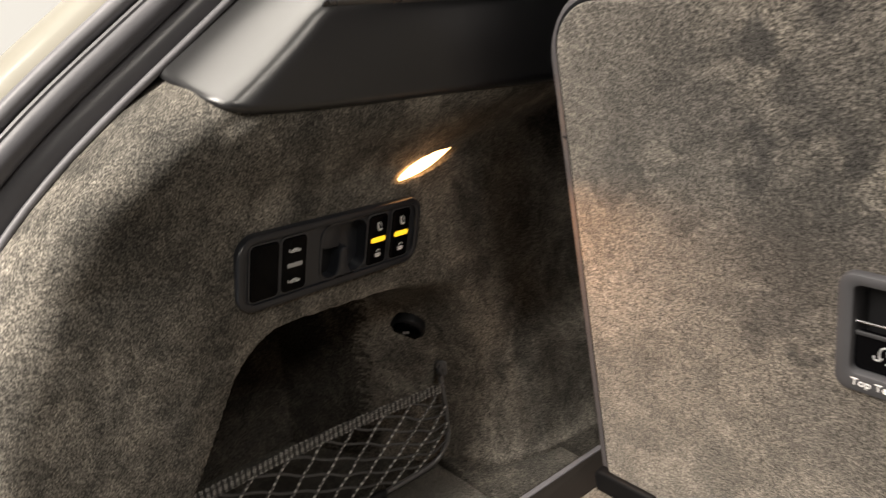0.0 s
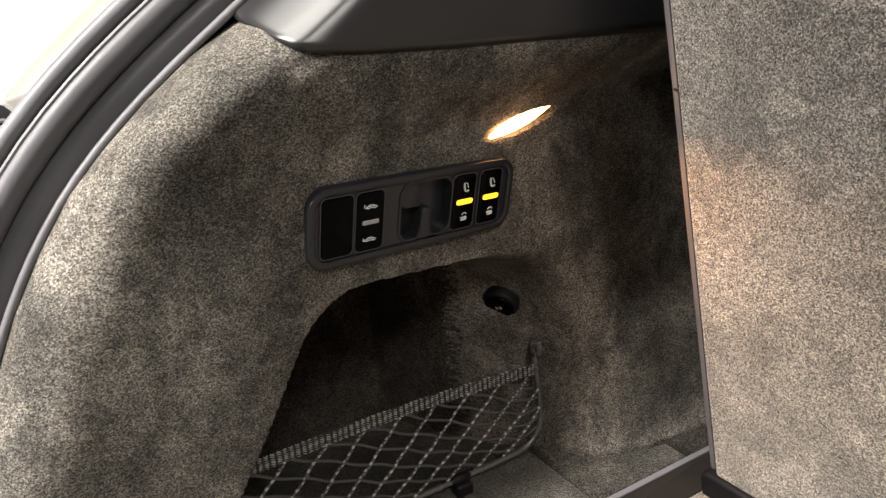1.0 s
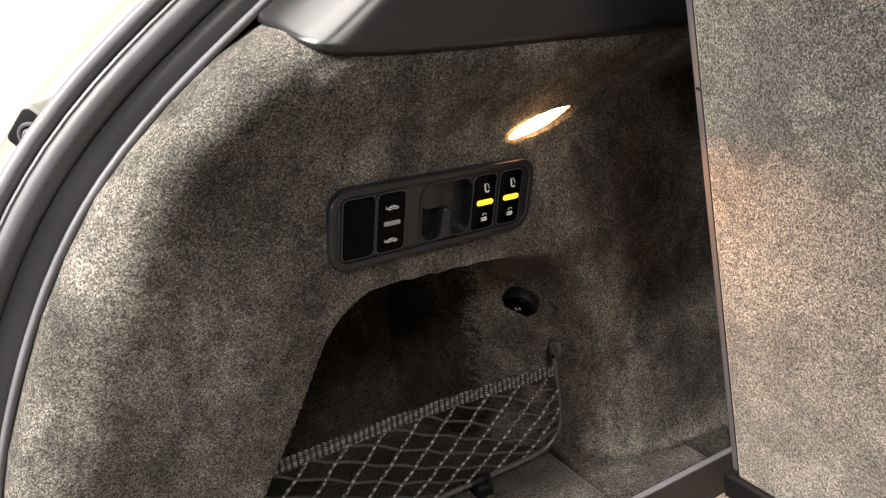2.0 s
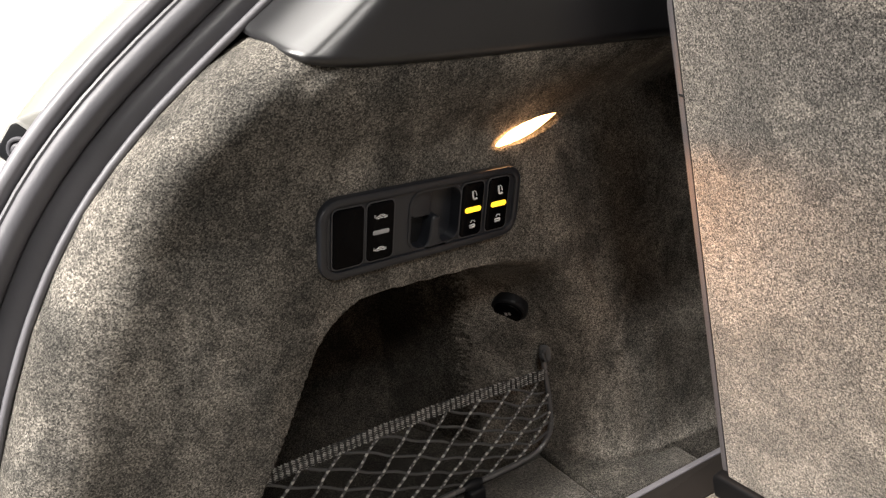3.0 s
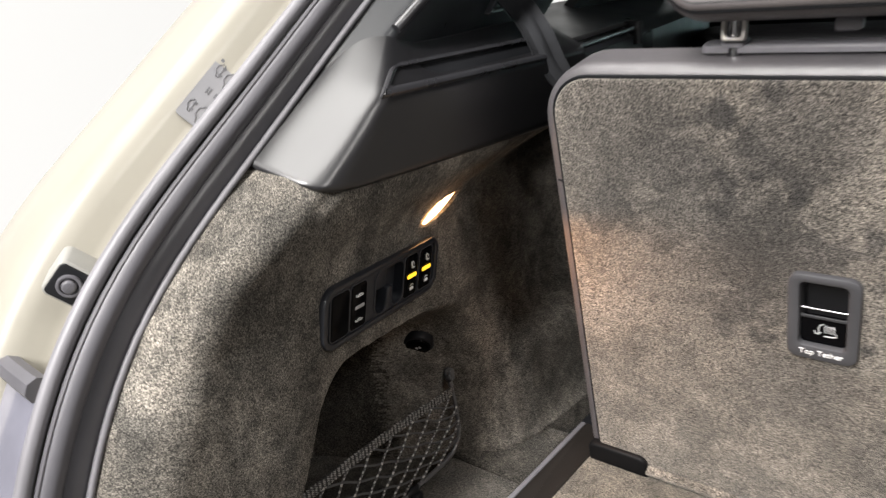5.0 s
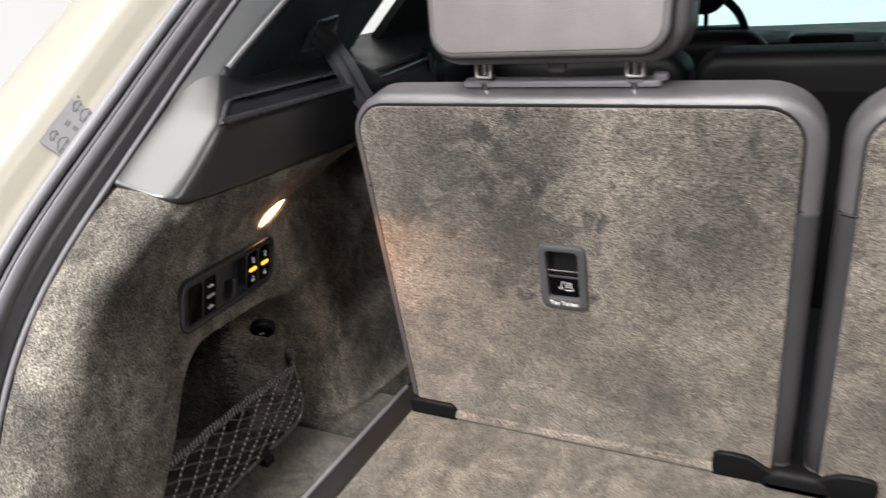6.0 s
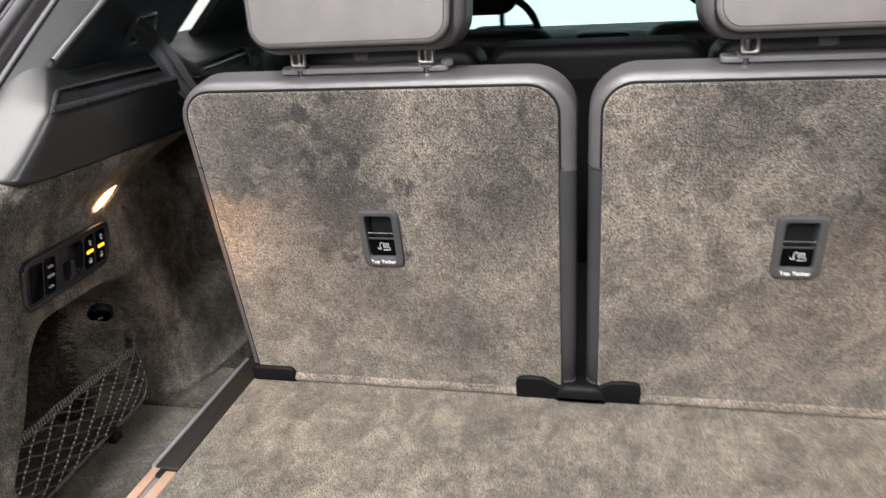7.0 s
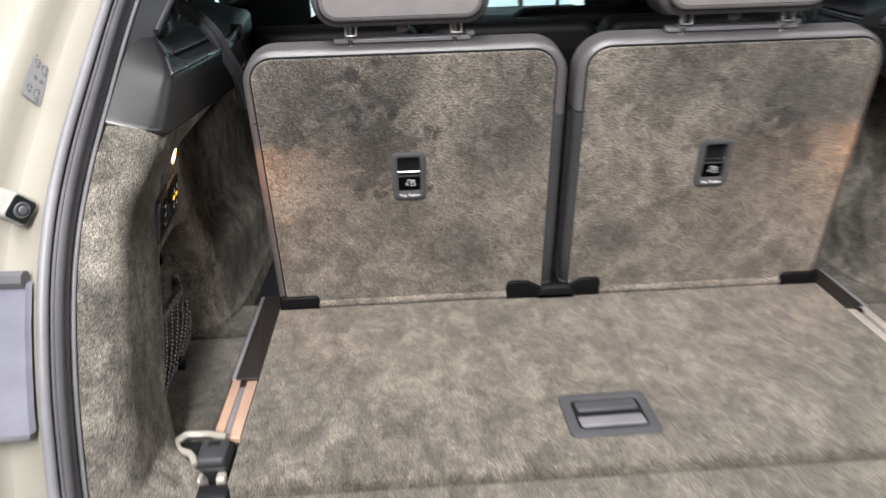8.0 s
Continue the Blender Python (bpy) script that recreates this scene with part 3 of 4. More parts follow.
# ---- painted body round the hatch ----
def car_body():
    t = thing("car_body", "cream painted car body round the open tailgate", "car body")
    channel = [(0.042, 0.019), (0.031, 0.029), (0.021, 0.042), (0.012, 0.062), (0.0085, 0.073), (0.0125, 0.0790), (0.0226, 0.0835), (0.0345, 0.0887), (0.044, 0.094), (0.051, 0.104), (0.052, 0.125), (0.042, 0.18), (0.020, 0.25), (-0.012, 0.29), (-0.05, 0.31), (-0.12, 0.325), (-0.30, 0.33)]
    flange = sweep(channel)
    part("hatch_flange", flange, PAINT, t)
    part("hatch_flange", ([Vector((2 * MID - p.x, p.y, p.z)) for p in flange[0]], [tuple(reversed(q)) for q in flange[1]]), PAINT, t)
    part("inner_flange", sweep([(0.020, 0.012), (-0.01, 0.022), (-0.06, 0.034)]), PLASTIC_DARK, t)
    part("bumper", thicken(grid(8, 10, lambda u, v: Vector((lerp(-0.95, 0.96, u), -0.66 - 0.08 * math.sin(v * 3.1), lerp(-0.68, -0.06, v)))), (0, 0.02, 0)), PAINT, t)
    return t


BODY = car_body()


def hatch_buffer():
    b = thing("hatch_buffer", "light grey block with a black rubber tailgate stop", "rubber buffer")
    m = axes((-0.677, -0.443, 0.377), (0.42, 0.55, 0.72), (-0.37, -0.60, 0.67))
    part("housing", slab(rect(0.031, 0.031, 0.006, 5), 0.030, 0.003, m, 3, -0.022), BUFFER_GREY, b, "light grey plastic housing")
    part("face", slab(rect(0.0265, 0.0265, 0.004, 5), 0.003, 0.001, m, 2, 0.0065), PLASTIC_DARK, b, "black rubber face")
    part("ring", ring_slab(rect(0.018, 0.018, 0.0089, 6), rect(0.0125, 0.0125, 0.0062, 6), 0.003, 0.001, m, w0=0.009), RUBBER, b)
    part("stop", slab(rect(0.0105, 0.0105, 0.0052, 6), 0.005, 0.002, m, 4, 0.009), RUBBER, b, "round black rubber stop")


hatch_buffer()


def sticker():
    t = thing("warning_sticker", "silver warning label with small car pictograms", "sticker")
    m = axes((-0.7013, -0.2772, 0.4852), (0.0, 0.82, 0.57), (-0.40, -0.46, 0.79))
    part("film", slab(rect(0.068, 0.027, 0.003), 0.0008, 0.0, m, w0=-0.0004), LABEL_PAPER, t)
    bars = []
    for cx, cy, k in ((-0.022, -0.004, 1.0), (0.019, -0.005, 1.0), (-0.020, 0.007, 0.7), (0.022, 0.006, 0.8)):
        outline = [(-0.0085, -0.0025), (-0.0085, 0.0005), (-0.0050, 0.0012), (-0.0022, 0.0038), (0.0040, 0.0038), (0.0068, 0.0010), (0.0085, 0.0002), (0.0085, -0.0025), (-0.0085, -0.0025)]
        bars.append(tube([m @ Vector((cx + k * u, cy + k * v, 0.0006)) for u, v in outline], 0.0005, 5))
        bars += [slab(rect(0.0034, 0.0034, 0.0016, 4, cx + k * d, cy - k * 0.0032), 0.0004, 0.0, m, w0=0.0004) for d in (-0.0048, 0.0048)]
    for cx, cy, w, h in ((0.000, 0.004, 0.007, 0.0012), (0.000, 0.0015, 0.007, 0.0012), (0.000, -0.006, 0.005, 0.005), (-0.031, -0.008, 0.003, 0.003), (0.031, 0.009, 0.003, 0.003)):
        bars.append(slab(rect(w, h, 0.0005, 2, cx, cy), 0.0004, 0.0, m, w0=0.0004))
    part("print", merged(*bars), INK, t, "small dark printed bars and car shapes")


sticker()


# ---- pillar trim above the lining ----
def pillar_trim():
    t = thing("pillar_trim", "charcoal plastic cover over the boot side lining", "plastic trim")
    a0, a1 = Vector((-0.629, -0.313, 0.438)), Vector((-0.614, -0.172, 0.532))
    b_run = (Vector((-0.556, -0.300, 0.405)), Vector((-0.557, -0.216, 0.474)), Vector((-0.590, -0.160, 0.520)))
    c_run = (Vector((-0.543, 0.10, 0.402)), Vector((-0.541, 0.10, 0.473)), Vector((-0.604, 0.10, 0.510)))

    def bend(run, v):
        k = 0.62
        p, q, r = run
        if abs(v - k) < 0.07:
            t = (v - k + 0.07) / 0.14
            lo, hi = p.lerp(q, (k - 0.07) / k), q.lerp(r, 0.07 / (1 - k))
            return lo * (1 - t) ** 2 + q * 2 * t * (1 - t) + hi * t * t
        return p.lerp(q, v / k) if v < k else q.lerp(r, (v - k) / (1 - k))

    edge = ((0.0, (-0.629, -0.313, 0.438)), (0.25, (-0.5935, -0.3070, 0.4265)), (0.36, (-0.5715, -0.3025, 0.4192)), (0.45, (-0.5595, -0.2945, 0.4138)),
            (0.54, (-0.5555, -0.2805, 0.4098)), (0.65, (-0.5550, -0.2550, 0.4067)), (0.75, (-0.5535, -0.1700, 0.4030)), (0.85, (-0.5515, -0.0800, 0.4005)), (1.0, (-0.5430, 0.1000, 0.3960)))
    edge = [Vector([curve_at([(k, p[n]) for k, p in edge], i / 60) for n in range(3)]) for i in range(61)]
    for _ in range(3):
        edge = [edge[0]] + [(a + 2 * b + c) / 4 for a, b, c in zip(edge, edge[1:], edge[2:])] + [edge[-1]]

    def body(u, v):
        a, b, c = a0.lerp(a1, v), bend(b_run, v), bend(c_run, v)
        soft = lerp(0.2, 0.14, smooth(0.4, 0.8, v))
        e, f = b.lerp(a, soft), b.lerp(c, 0.13 * soft / 0.5)
        if u < 0.25:
            return a.lerp(e, u / 0.25)
        if u < 0.65:
            s = (u - 0.25) / 0.4
            return e * (1 - s) ** 2 + b * 2 * s * (1 - s) + f * s * s
        return f.lerp(c, (u - 0.65) / 0.35)

    def at(u, v):
        p = body(u, v)
        k = max(0.0, 1 - v / 0.5) ** 2
        tuck = Vector((-0.005, 0.003, 0.0)) * max(0.0, 1 - v / 0.05) ** 2
        dip = 0.012 * smooth(-0.165, -0.130, p.y) * (1 - 0.6 * smooth(-0.12, 0.06, p.y)) * v ** 5
        return p + (edge[int(u * 60 + 0.5)] - body(u, 0)) * k + tuck - Vector((0, 0, dip))

    part("lower_cover", thicken(grid(61, 60, at), (-0.006, 0.006, 0)), PLASTIC, t)
    m = axes((-0.5595, -0.092, 0.4812), (0.045, 1.0, -0.012), (-0.62, 0.0, 0.78))
    mouth = rounded(((-0.1085, -0.0047), (0.128, -0.0064), (0.128, 0.0116), (-0.0865, 0.0116)), (0.004, 0.003, 0.003, 0.004))
    border = rounded(((-0.1255, -0.0128), (0.135, -0.0135), (0.135, 0.0142), (-0.0945, 0.0142)), (0.007, 0.004, 0.004, 0.008))
    part("slot_cover", slab(inset(mouth, -0.0005), 0.0035, 0.001, m, w0=-0.004), PLASTIC_DARK, t)
    part("slot_rim", ring_slab(border, mouth, 0.0076, 0.0030, m, w0=-0.004), RIM_LIT, t, "charcoal slot rim with a bright corner")

    def upper(u, v):
        z = lerp(0.498, 0.86, v)
        rise = max(0.0, z - 0.521)
        sx, sy = curve_at(SEAL_X, z), curve_at(SEAL_Y, z)
        a = Vector((sx - 0.004, sy - 0.006, z))
        b = Vector((sx + 0.031 + 0.15 * rise, sy + 0.036 + 0.15 * rise, z))
        c = Vector((-0.688 + 0.2 * rise, 0.262 + (z - 0.5) * 1.55, z))
        e, f = b.lerp(a, 0.25), b.lerp(c, 0.04)
        if u < 0.2:
            return a.lerp(e, u / 0.2)
        if u < 0.45:
            s = (u - 0.2) / 0.25
            return e * (1 - s) ** 2 + b * 2 * s * (1 - s) + f * s * s
        return f.lerp(c, (u - 0.45) / 0.55)

    part("upper_cover", thicken(grid(48, 24, upper), (-0.006, 0.004, 0)), PLASTIC_BLACK, t, "black plastic pillar cover")
    part("quarter_panel", thicken(grid(4, 6, lambda u, v: Vector((-0.700 + 0.02 * v, lerp(-0.12, 0.262 + (lerp(0.44, 0.56, v) - 0.5) * 1.55, u), lerp(0.44, 0.56, v)))), (-0.008, 0, 0)), PLASTIC_BLACK, t)
    edge_line = [(curve_at(SEAL_X, z) + 0.028 + 0.15 * (z - 0.52), curve_at(SEAL_Y, z) + 0.032 + 0.15 * (z - 0.52), z) for z in [lerp(0.522, 0.86, i / 24) for i in range(25)]]
    part("edge_bead", tube(edge_line, 0.0050, 10), RIM_LIT, t, "rounded pillar cover edge, lightened for its highlight")
    h = axes((-0.622, 0.068, 0.537), (-0.22, 1.0, 0.03), (0.1, 0.0, 1))
    outer = rounded(((-0.068, -0.017), (0.046, -0.020), (0.070, 0.017), (-0.014, 0.018)), (0.006, 0.008, 0.006, 0.008))
    hole = rounded(((-0.054, -0.013), (0.041, -0.015), (0.058, 0.012), (-0.011, 0.013)), (0.004, 0.006, 0.004, 0.005))
    part("belt_outlet", ring_slab(outer, hole, 0.007, 0.0026, h, w0=0.002), PLASTIC_BLACK, t)
    part("outlet_back", slab(inset(hole, -0.001), 0.002, 0.0, h, w0=0.001), BLACK_VOID, t)
    return t


PILLAR_L = pillar_trim()
PILLAR_R = mirrored(PILLAR_L)


# ---- third-row seats ----
SEAT_V = Vector((0, -0.178, 0.984))


def text_mesh(name, words, size, m):
    cu = bpy.data.curves.new(name, "FONT")
    cu.body, cu.size, cu.extrude, cu.align_x, cu.align_y = words, size, 0.0002, "CENTER", "CENTER"
    ob = new(name, cu)
    me = bpy.data.meshes.new_from_object(ob.evaluated_get(bpy.context.evaluated_depsgraph_get()))
    bpy.data.objects.remove(ob)
    me.transform(m)
    return me


def third_row_seat(cx, inner):
    """inner: +1 where the neighbour seat lies on the +x side."""
    t = thing("third_row_seat", "upright third-row seat back with velour rear panel and grey headrest", "car seat", "third-row seats")
    t.location = (cx, 0, 0)
    m = axes((0, 0.017, 0.0), (1, 0, 0), SEAT_V)
    half, top = 0.247, 0.484
    reach = 0.2570 if inner > 0 else 0.2465
    outer = half + 0.004
    shell = rect(outer + reach, top - 0.006, (0.02, 0.056, 0.056, 0.02), 8, inner * (reach - outer) / 2, (top + 0.006) / 2)
    hole = rect(0.040, 0.066, 0.004, 8, 0, 0.272)
    part("backrest", slab_hole(shell, hole, 0.0455, 0.013, m, -0.048, 0.022), LEATHER, t, "anthracite leather backrest shell")
    left = -half + (0.012 if inner > 0 else 0.017)
    right = half - (0.011 if inner > 0 else 0.010)
    w, c = right - left, (left + right) / 2
    face = rect(w, 0.468, (0.006, 0.036, 0.036, 0.006), 8, c, 0.005 + 0.234)
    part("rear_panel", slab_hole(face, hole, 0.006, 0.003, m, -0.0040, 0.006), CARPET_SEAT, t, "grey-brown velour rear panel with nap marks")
    part("panel_groove", ring_slab(inset(face, -0.003), inset(face, 0.0005), 0.002, 0.0008, m, w0=-0.003), PLASTIC_DARK, t)
    # seam half-way up the leather edge
    for s in (-1, 1):
        part("edge_seam", tube([m @ Vector((s * (half - d), 0.369, wv)) for d, wv in ((0.0, -0.05), (-0.0004, -0.02), (0.004, -0.004), (0.014, 0.0002), (0.020, 0.0))], 0.0011, 6), PLASTIC_DARK, t)
    ev = reach - 0.0010
    part("edge_cover", tube([m @ Vector((inner * (ev - 0.0125), v, -0.0125)) for v in (0.030, 0.034, 0.10, 0.20, 0.30, 0.366)], [0.010, 0.0132, 0.0137, 0.0137, 0.0137, 0.0137], 14), PLASTIC_MATT, t, "smooth dark grey plastic edge cover")
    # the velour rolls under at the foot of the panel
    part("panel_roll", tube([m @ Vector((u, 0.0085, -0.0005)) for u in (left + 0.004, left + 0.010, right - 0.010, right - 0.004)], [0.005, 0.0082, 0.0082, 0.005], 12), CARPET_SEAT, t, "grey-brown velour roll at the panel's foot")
    # lower covers over the hinges
    xi, xo = inner * half, -inner * half
    arch = [(0.0, 0.0), (0.0, 0.026), (-0.006, 0.0235), (-0.014, 0.0245), (-0.024, 0.031), (-0.036, 0.0385), (-0.056, 0.040), (-0.070, 0.0385), (-0.0755, 0.034), (-0.077, 0.024), (-0.077, 0.0)]
    arch = [(xi + inner * u, v) for u, v in arch]
    part("hinge_cover", slab(arch[::-1] if inner < 0 else arch, 0.010, 0.003, m, 3, -0.002), HINGE_BLACK, t)
    part("hinge_cover", slab(rect(0.074, 0.029, (0.003, 0.010, 0.010, 0.003), 4, xo + inner * 0.035, 0.0135), 0.010, 0.004, m, 3, -0.002), HINGE_BLACK, t)
    # child-seat anchor
    tm = m @ pose(0.0, 0.268, 0.0) @ Matrix.Diagonal((1.08, 1.1, 1, 1))
    plate = part("tether_anchor", ring_slab(rect(0.052, 0.078, 0.009), rect(0.034, 0.058, 0.004, 6, 0, 0.003), 0.006, 0.002, tm, w0=0.002, sink=0.022), TETHER_GREY, t, "dark grey child-seat tether anchor with white print")
    part("pocket_back", slab(rect(0.0372, 0.0602, 0.004, 6, 0, 0.003), 0.002, 0.0, tm, w0=-0.017), BLACK_VOID, plate)
    part("anchor_bar", tube([tm @ Vector((x, 0.006, 0.001)) for x in (-0.018, 0.0, 0.018)], 0.0011, 8), POST_CHROME, plate, "bright steel anchor bar")
    lower = slab(rect(0.033, 0.026, 0.003, 4, 0, -0.012), 0.002, 0.0, tm, w0=0.0005)
    part("label_plate", lower, GLOSS_BLACK, plate)
    bars = [[(0.0004 + 0.0026 * k, -0.0135), (-0.0006 + 0.0026 * k, -0.0072 + 0.0006 * k), (0.0012 + 0.0024 * k, -0.0052 - 0.0009 * k)] for k in range(4)]
    hook = [[(-0.0098, -0.0128), (-0.0088, -0.0155), (-0.0058, -0.0158), (-0.0040, -0.0135)], [(-0.0058, -0.0155), (-0.0060, -0.0095), (-0.0048, -0.0060), (-0.0016, -0.0042)], [(-0.0012, -0.0172), (0.0060, -0.0172), (0.0104, -0.0160), (0.0100, -0.0132)]]
    icon = merged(*[tube([tm @ Vector((0.0015 + 0.8 * u, -0.0025 + 0.85 * v, 0.003)) for u, v in line], 0.00062, 5) for line in bars + hook])
    part("ledge", box(-0.0165, 0.0165, -0.0012, 0.0012, -0.001, 0.001, 0.0004, tm @ pose(0, -0.0005, 0.0028)), PLASTIC_MATT, plate)
    part("child_seat_symbol", icon, GREY_PRINT, plate)
    part("lettering", text_mesh("lettering", "Top Tether", 0.0068, tm @ pose(0, -0.0315, 0.0082)), WHITE_PRINT, plate, "white words Top Tether")
    # headrest
    gm = axes((0, -0.038, 0.4875), (1, 0, 0), (0, 0.984, 0.178))
    part("headrest_guide", slab(rect(0.212, 0.018, 0.006, 5), 0.006, 0.0025, gm, 3, -0.003), GREY_PLASTIC, t, "light grey plastic guide strip")
    part("release_button", tube([(x, -0.044, 0.503) for x in (-0.008, -0.006, 0.006, 0.010)], [0.0046, 0.0056, 0.0056, 0.004], 12), GREY_PLASTIC, t, "grey release button")
    part("guide_catch", slab(rect(0.014, 0.012, 0.004, 4), 0.006, 0.002, gm @ pose(0.104, 0.0, 0.002)), GREY_PLASTIC, t)
    head = part("headrest", headrest_shape(), LEATHER_HEAD, t, "grey leather headrest with piped edge")
    part("piping", headrest_piping(), PLASTIC_DARK, head)
    part("seam", headrest_seam(), PLASTIC_MATT, head)
    part("border", headrest_border(), LEATHER, head, "darker leather border")
    for x in (-0.08, 0.08):
        part("post", tube([(x, -0.042, 0.47), (x, -0.042, 0.50), (x, -0.043, 0.55)], 0.0058, 16), POST_CHROME, head, "chrome headrest post")
        part("collar", slab(rect(0.020, 0.017, 0.006, 5), 0.0045, 0.002, gm @ pose(x, -0.002, 0.002)), GREY_PLASTIC, t)
        part("post_clip", ring_slab(rect(0.019, 0.024, 0.003, 4), rect(0.0125, 0.0185, 0.002, 4), 0.006, 0.001, axes((x + 0.002, -0.048, 0.5045), (1, 0, 0), (0, 0.1, 1))), STEEL, head, "bright steel clip round the post")
    return t


HEAD = axes((0, -0.078, 0.604), (1, 0, 0), (0, 0.10, 1))


def headrest_shape():
    return slab(rect(0.238, 0.172, 0.026, 8, taper=0.07), 0.020, 0.008, HEAD, 5, -0.012)


def headrest_piping():
    pts = inset(rect(0.238, 0.172, 0.026, 8, taper=0.07), 0.001)
    return tube([HEAD @ Vector((u, v, 0.001)) for u, v in pts], 0.0027, 8, True)


def headrest_seam():
    pts = inset(rect(0.238, 0.172, 0.026, 8, taper=0.07), 0.0065)
    return tube([HEAD @ Vector((u, v, 0.0072)) for u, v in pts], 0.0009, 6, True)


def headrest_border():
    return slab(rect(0.262, 0.186, 0.036, 8, taper=0.07), 0.085, 0.022, HEAD, 5, -0.089, 0.02)


SEATS = [third_row_seat(-0.2525, 1), third_row_seat(0.2645, -1)]
part("hinge_bracket", slab(rect(0.074, 0.028, (0.003, 0.020, 0.020, 0.003), 8), 0.034, 0.009, axes((0.2635, 0.036, 0.0125), (1, 0, 0), (0, 0, 1)), 4), HINGE_BLACK, SEATS[0])



# ---- fittings of the side lining ----
SWITCH = axes((-0.6008, -0.1985, 0.2872), (-0.026, 0.174, -0.012), (0.0095, -0.001, 0.054))


def flat_icon(m, strokes, r=0.00047):
    return merged(*[tube([m @ Vector((u, v, 0.0)) for u, v in line], r, 5) for line in strokes])


def car_symbol(m, s=1.0, up=1):
    body = [(-0.0068, -0.0008), (-0.0042, -0.0003), (-0.0022, 0.0012), (0.0020, 0.0012), (0.0042, -0.0003), (0.0068, -0.0009), (0.0068, -0.0021), (-0.0068, -0.0021), (-0.0068, -0.0008)]
    belt = [(-0.0042, -0.0003), (0.0042, -0.0003)]
    arrow = [(-0.0086, -0.0014 * up), (-0.0086, 0.0018 * up), (-0.0076, 0.0010 * up)]
    wheels = [[(c - 0.0008, -0.0026), (c + 0.0008, -0.0026)] for c in (-0.0040, 0.0040)]
    return flat_icon(m, [[(s * u, s * v) for u, v in line] for line in (body, belt, arrow, *wheels)], 0.00030)


def seat_symbol(m, folded):
    if folded:
        thick = [[(-0.0024, -0.0030), (0.0026, -0.0028)], [(-0.0028, -0.0012), (0.0024, -0.0008), (0.0028, -0.0022)]]
        thin = [[(-0.0018, 0.0012), (-0.0004, 0.0028), (0.0018, 0.0026), (0.0026, 0.0014)]]
    else:
        thick = [[(-0.0022, 0.0036), (-0.0018, 0.0006), (-0.0008, -0.0026)], [(-0.0008, -0.0030), (0.0012, -0.0034), (0.0028, -0.0028)]]
        thin = [[(-0.0006, 0.0038), (0.0012, 0.0026), (0.0020, 0.0006), (0.0024, -0.0008)]]
    return merged(flat_icon(m, thick, 0.00075), flat_icon(m, thin, 0.00038))


def switch_panel():
    t = thing("switch_panel", "dark grey plastic panel of boot switches with a bag hook", "switch panel")
    m = SWITCH
    w, h = 0.190, 0.061
    outer = rect(w, h, 0.016, 8)
    mouth = rect(0.048, 0.045, 0.010, 8, 0.007, 0.0)
    part("bezel", slab_hole(outer, mouth, 0.005, 0.002, m, -0.004, 0.012), BEZEL, t)
    part("bezel_rim", ring_slab(outer, inset(outer, 0.0065), 0.0042, 0.0020, m, w0=-0.0006), BEZEL, t)
    part("mouth_rim", ring_slab(inset(mouth, -0.0018), inset(mouth, 0.0006), 0.0014, 0.0006, m, w0=0.0006), BEZEL, t)

    def key(name, cx, wide, label):
        part_key = part(name, slab(rect(wide, 0.0445, 0.004, 5, cx, 0.0), 0.0026, 0.0012, m, 3, 0.0006), GLOSS_BLACK, t, label)
        # light grey ring paints the key's lit edge
        part("gap", ring_slab(rect(wide + 0.0022, 0.0467, 0.005, 5, cx, 0.0), rect(wide, 0.0445, 0.004, 5, cx, 0.0), 0.0006, 0.0002, m, w0=0.0017), TETHER_GREY, part_key)
        return part_key

    key("blank_cover", -0.0717, 0.0255, "gloss black blank cover")
    k = key("height_switch", -0.0446, 0.0232, "gloss black switch with two car symbols")
    for v, up in ((0.0125, 1), (-0.0125, -1)):
        part("car_symbol", car_symbol(m @ pose(-0.0450, v, 0.0042), 0.70, up), WHITE_PRINT, k)
    part("bar", slab(rect(0.014, 0.0034, 0.001, 3, -0.0450, 0.0), 0.0005, 0.0002, m, 2, 0.0037), GREY_PRINT, k)
    # pocket with a folding hook
    pocket = part("hook_pocket", slab(rect(0.050, 0.047, 0.010, 8, 0.007, 0.0), 0.001, 0.0, m, w0=-0.0108), BEZEL, t)
    part("hook_flap", slab(rect(0.0205, 0.0205, (0.001, 0.001, 0.001, 0.008), 5, -0.0062, 0.0120), 0.0085, 0.0008, m, 3, -0.0098), BEZEL, pocket, "hinged flap of the bag hook")
    # darker plate stands in for the shade in the slot left of the hook
    part("hook_gap", slab(rect(0.0195, 0.0240, 0.006, 5, -0.0068, -0.0105), 0.0006, 0.0, m, w0=-0.0098), PLASTIC_DARK, pocket)
    tongue = rounded(((-0.0040, -0.0250), (0.0200, -0.0250), (0.0128, -0.0185), (0.0118, 0.0012), (0.0034, 0.0012), (0.0022, -0.0180)), (0.001, 0.001, 0.006, 0.0034, 0.0042, 0.006), 4)
    part("hook", slab(tongue, 0.0120, 0.0022, m, 4, -0.0098), BEZEL, pocket, "rounded bag hook")
    for cx in (0.0430, 0.0705):
        k = key("seat_switch", cx, 0.0225, "gloss black seat folding switch with amber light bar")
        part("indicator", slab(rect(0.0165, 0.0044, 0.0021, 4, cx, 0.0005), 0.0008, 0.0003, m, 2, 0.0036), AMBER, k, "glowing amber light bar")
        part("seat_symbol", seat_symbol(m @ pose(cx, 0.0125, 0.0042), False), WHITE_PRINT, k)
        part("seat_symbol", seat_symbol(m @ pose(cx, -0.0115, 0.0042), True), WHITE_PRINT, k)


switch_panel()


